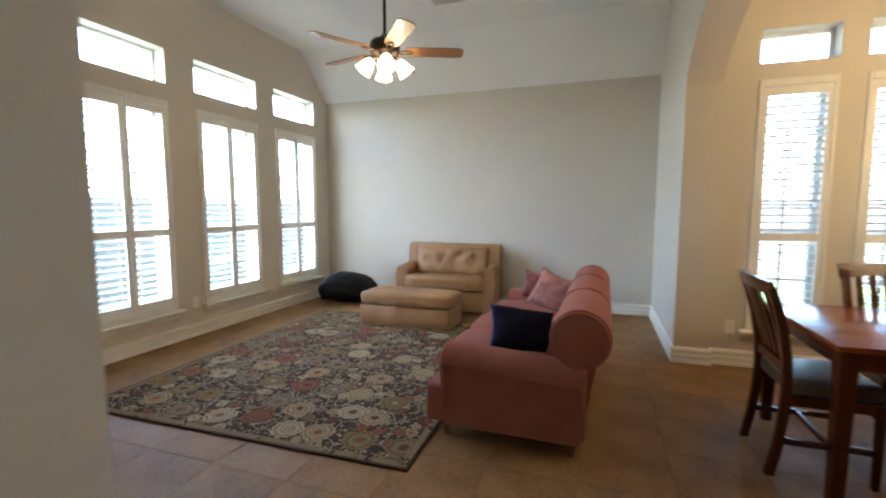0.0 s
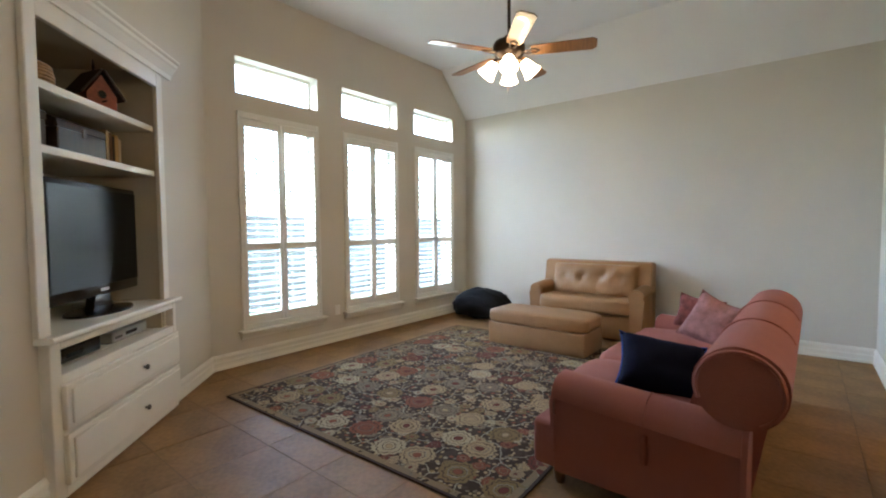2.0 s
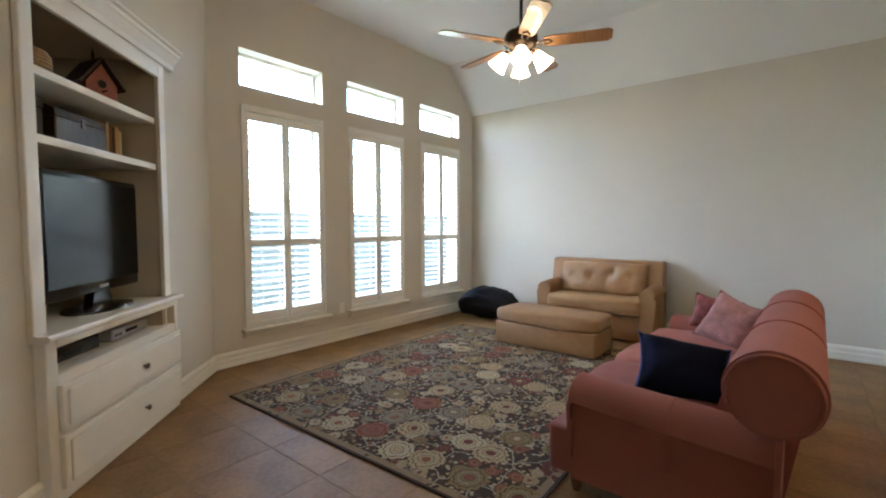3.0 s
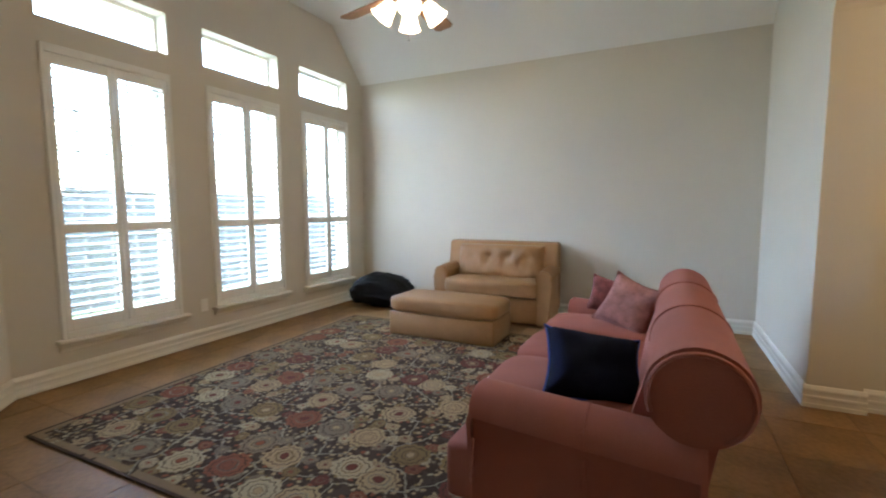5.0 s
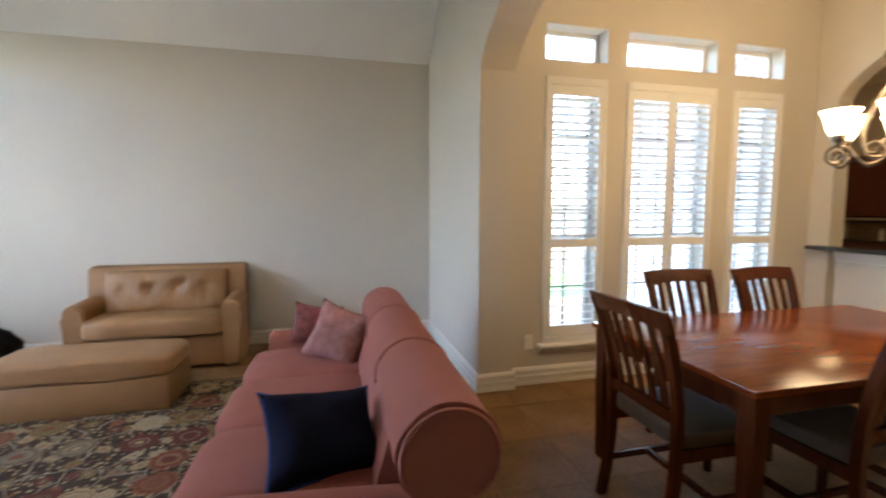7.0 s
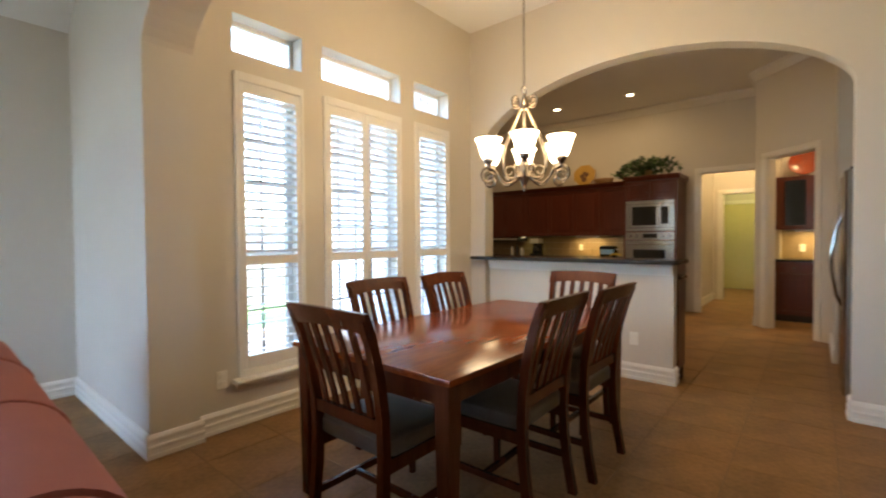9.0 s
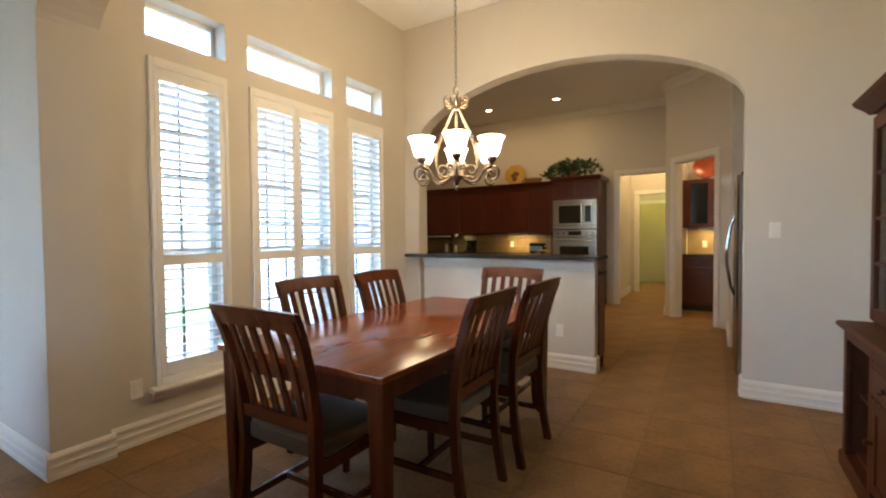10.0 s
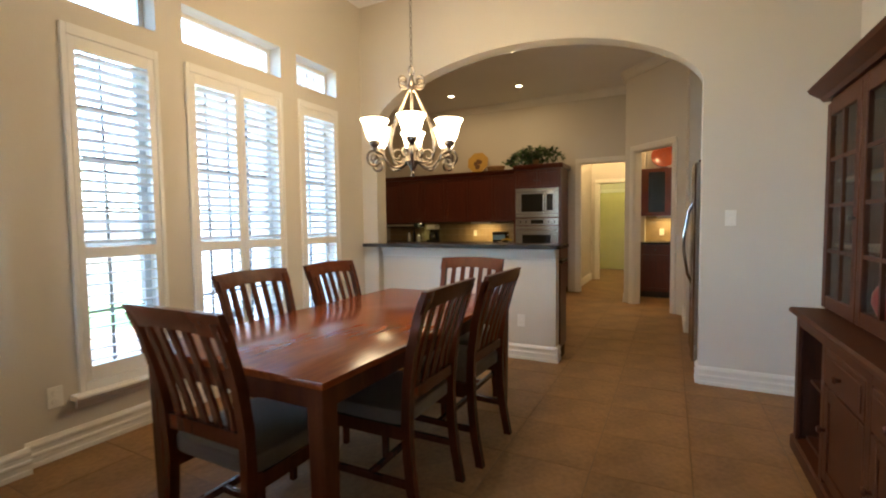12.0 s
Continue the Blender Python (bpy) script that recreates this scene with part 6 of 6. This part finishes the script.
for a, b in ((0.11, 0.37), (0.45, 0.71)):
    for c, d in ((0.22, 0.92), (1.06, 1.72), (1.80, 1.96)):
        box(a, b, -0.036, -0.029, c, d, 0.006, bm=slab)
part("leaf", slab, M_DOOR, dr)
fr = box(-0.09, -0.002, -0.035, 0.0, 0, 2.14, 0.004)
box(0.822, 0.91, -0.035, 0.0, 0, 2.14, 0.004, bm=fr)
box(-0.002, 0.822, -0.035, 0.0, 2.055, 2.14, 0.004, bm=fr)
part("door_frame", fr, M_TRIM, dr)
part("door_handle", lathe([(0, 0), (0.025, 0), (0.012, 0.012), (0.012, 0.03), (0.027, 0.042), (0.02, 0.06), (0, 0.06)], 14), M_KNOB, dr, at=pose(0.75, -0.03, 1.0, 90, 0, 0), smooth=True)
# ceiling lights out of view: assumed for the lit hall, added in the pantry
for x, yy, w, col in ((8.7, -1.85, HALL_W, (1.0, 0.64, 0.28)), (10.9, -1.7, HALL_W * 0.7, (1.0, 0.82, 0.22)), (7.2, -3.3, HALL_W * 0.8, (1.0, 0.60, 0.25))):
    u = thing("unseen_ceiling_light", "unseen round lit glass ceiling light", "lamp", pose(x, yy, TOP))
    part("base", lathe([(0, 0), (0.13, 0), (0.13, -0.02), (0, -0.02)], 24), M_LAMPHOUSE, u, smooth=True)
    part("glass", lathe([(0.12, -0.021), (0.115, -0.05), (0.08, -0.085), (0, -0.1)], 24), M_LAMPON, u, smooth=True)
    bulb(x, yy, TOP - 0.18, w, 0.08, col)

# ---- outside ----
fence = thing("fence", "weathered wooden privacy fence round the lawn", "fence", kind="structure")
board = mesh_of(box(-0.068, 0.068, -0.009, 0.009, -0.31, 1.55), "board", M_FENCE)
for i in range(110):
    o = new("board", board)
    o.parent = fence
    o.matrix_basis = pose(-8.5, -8 + 0.14 * i, _r.uniform(-0.012, 0.012), 0, 0, 90)
for i in range(110):
    o = new("board", board)
    o.parent = fence
    o.matrix_basis = pose(-8.4 + 0.14 * i, 7.4, _r.uniform(-0.012, 0.012))
for z in (0.0, 1.2):
    part("rail", box(-8.49, 7.0, 7.41, 7.45, z, z + 0.09), M_FENCE, fence)
    part("rail", box(-8.56, -8.51, -8, 7.4, z, z + 0.09), M_FENCE, fence)

wing = thing("house_wing", "brick kitchen wing of the house with a shingle roof", "house", kind="structure")
part("mortar_wall", box(3.27, XA - 0.001, YD + T + 0.001, 2.9, -0.31, 3.3), M_MORTAR, wing)
brick_me = mesh_of(box(-0.006, 0.006, -0.098, 0.098, -0.0285, 0.0285, 0.003), "brick", M_BRICK)
for j in range(8):
    for i in range(13):
        yy = YD + T + 0.11 + 0.205 * i + (0.1025 if j % 2 else 0)
        if yy < 2.78:
            o = new("brick", brick_me)
            o.parent = wing
            o.matrix_basis = pose(3.266, yy, 2.50 + 0.067 * j)
eave = prism([(3.03, 3.32), (2.98, 3.25), (2.98, 3.12), (3.27, 3.12), (3.27, 3.9)], 3.3, "y", start=0.30)
part("roof", eave, M_ROOF, wing)
part("soffit", box(2.98, 3.27, 0.30, 3.6, 3.10, 3.12), M_TRIM, wing)
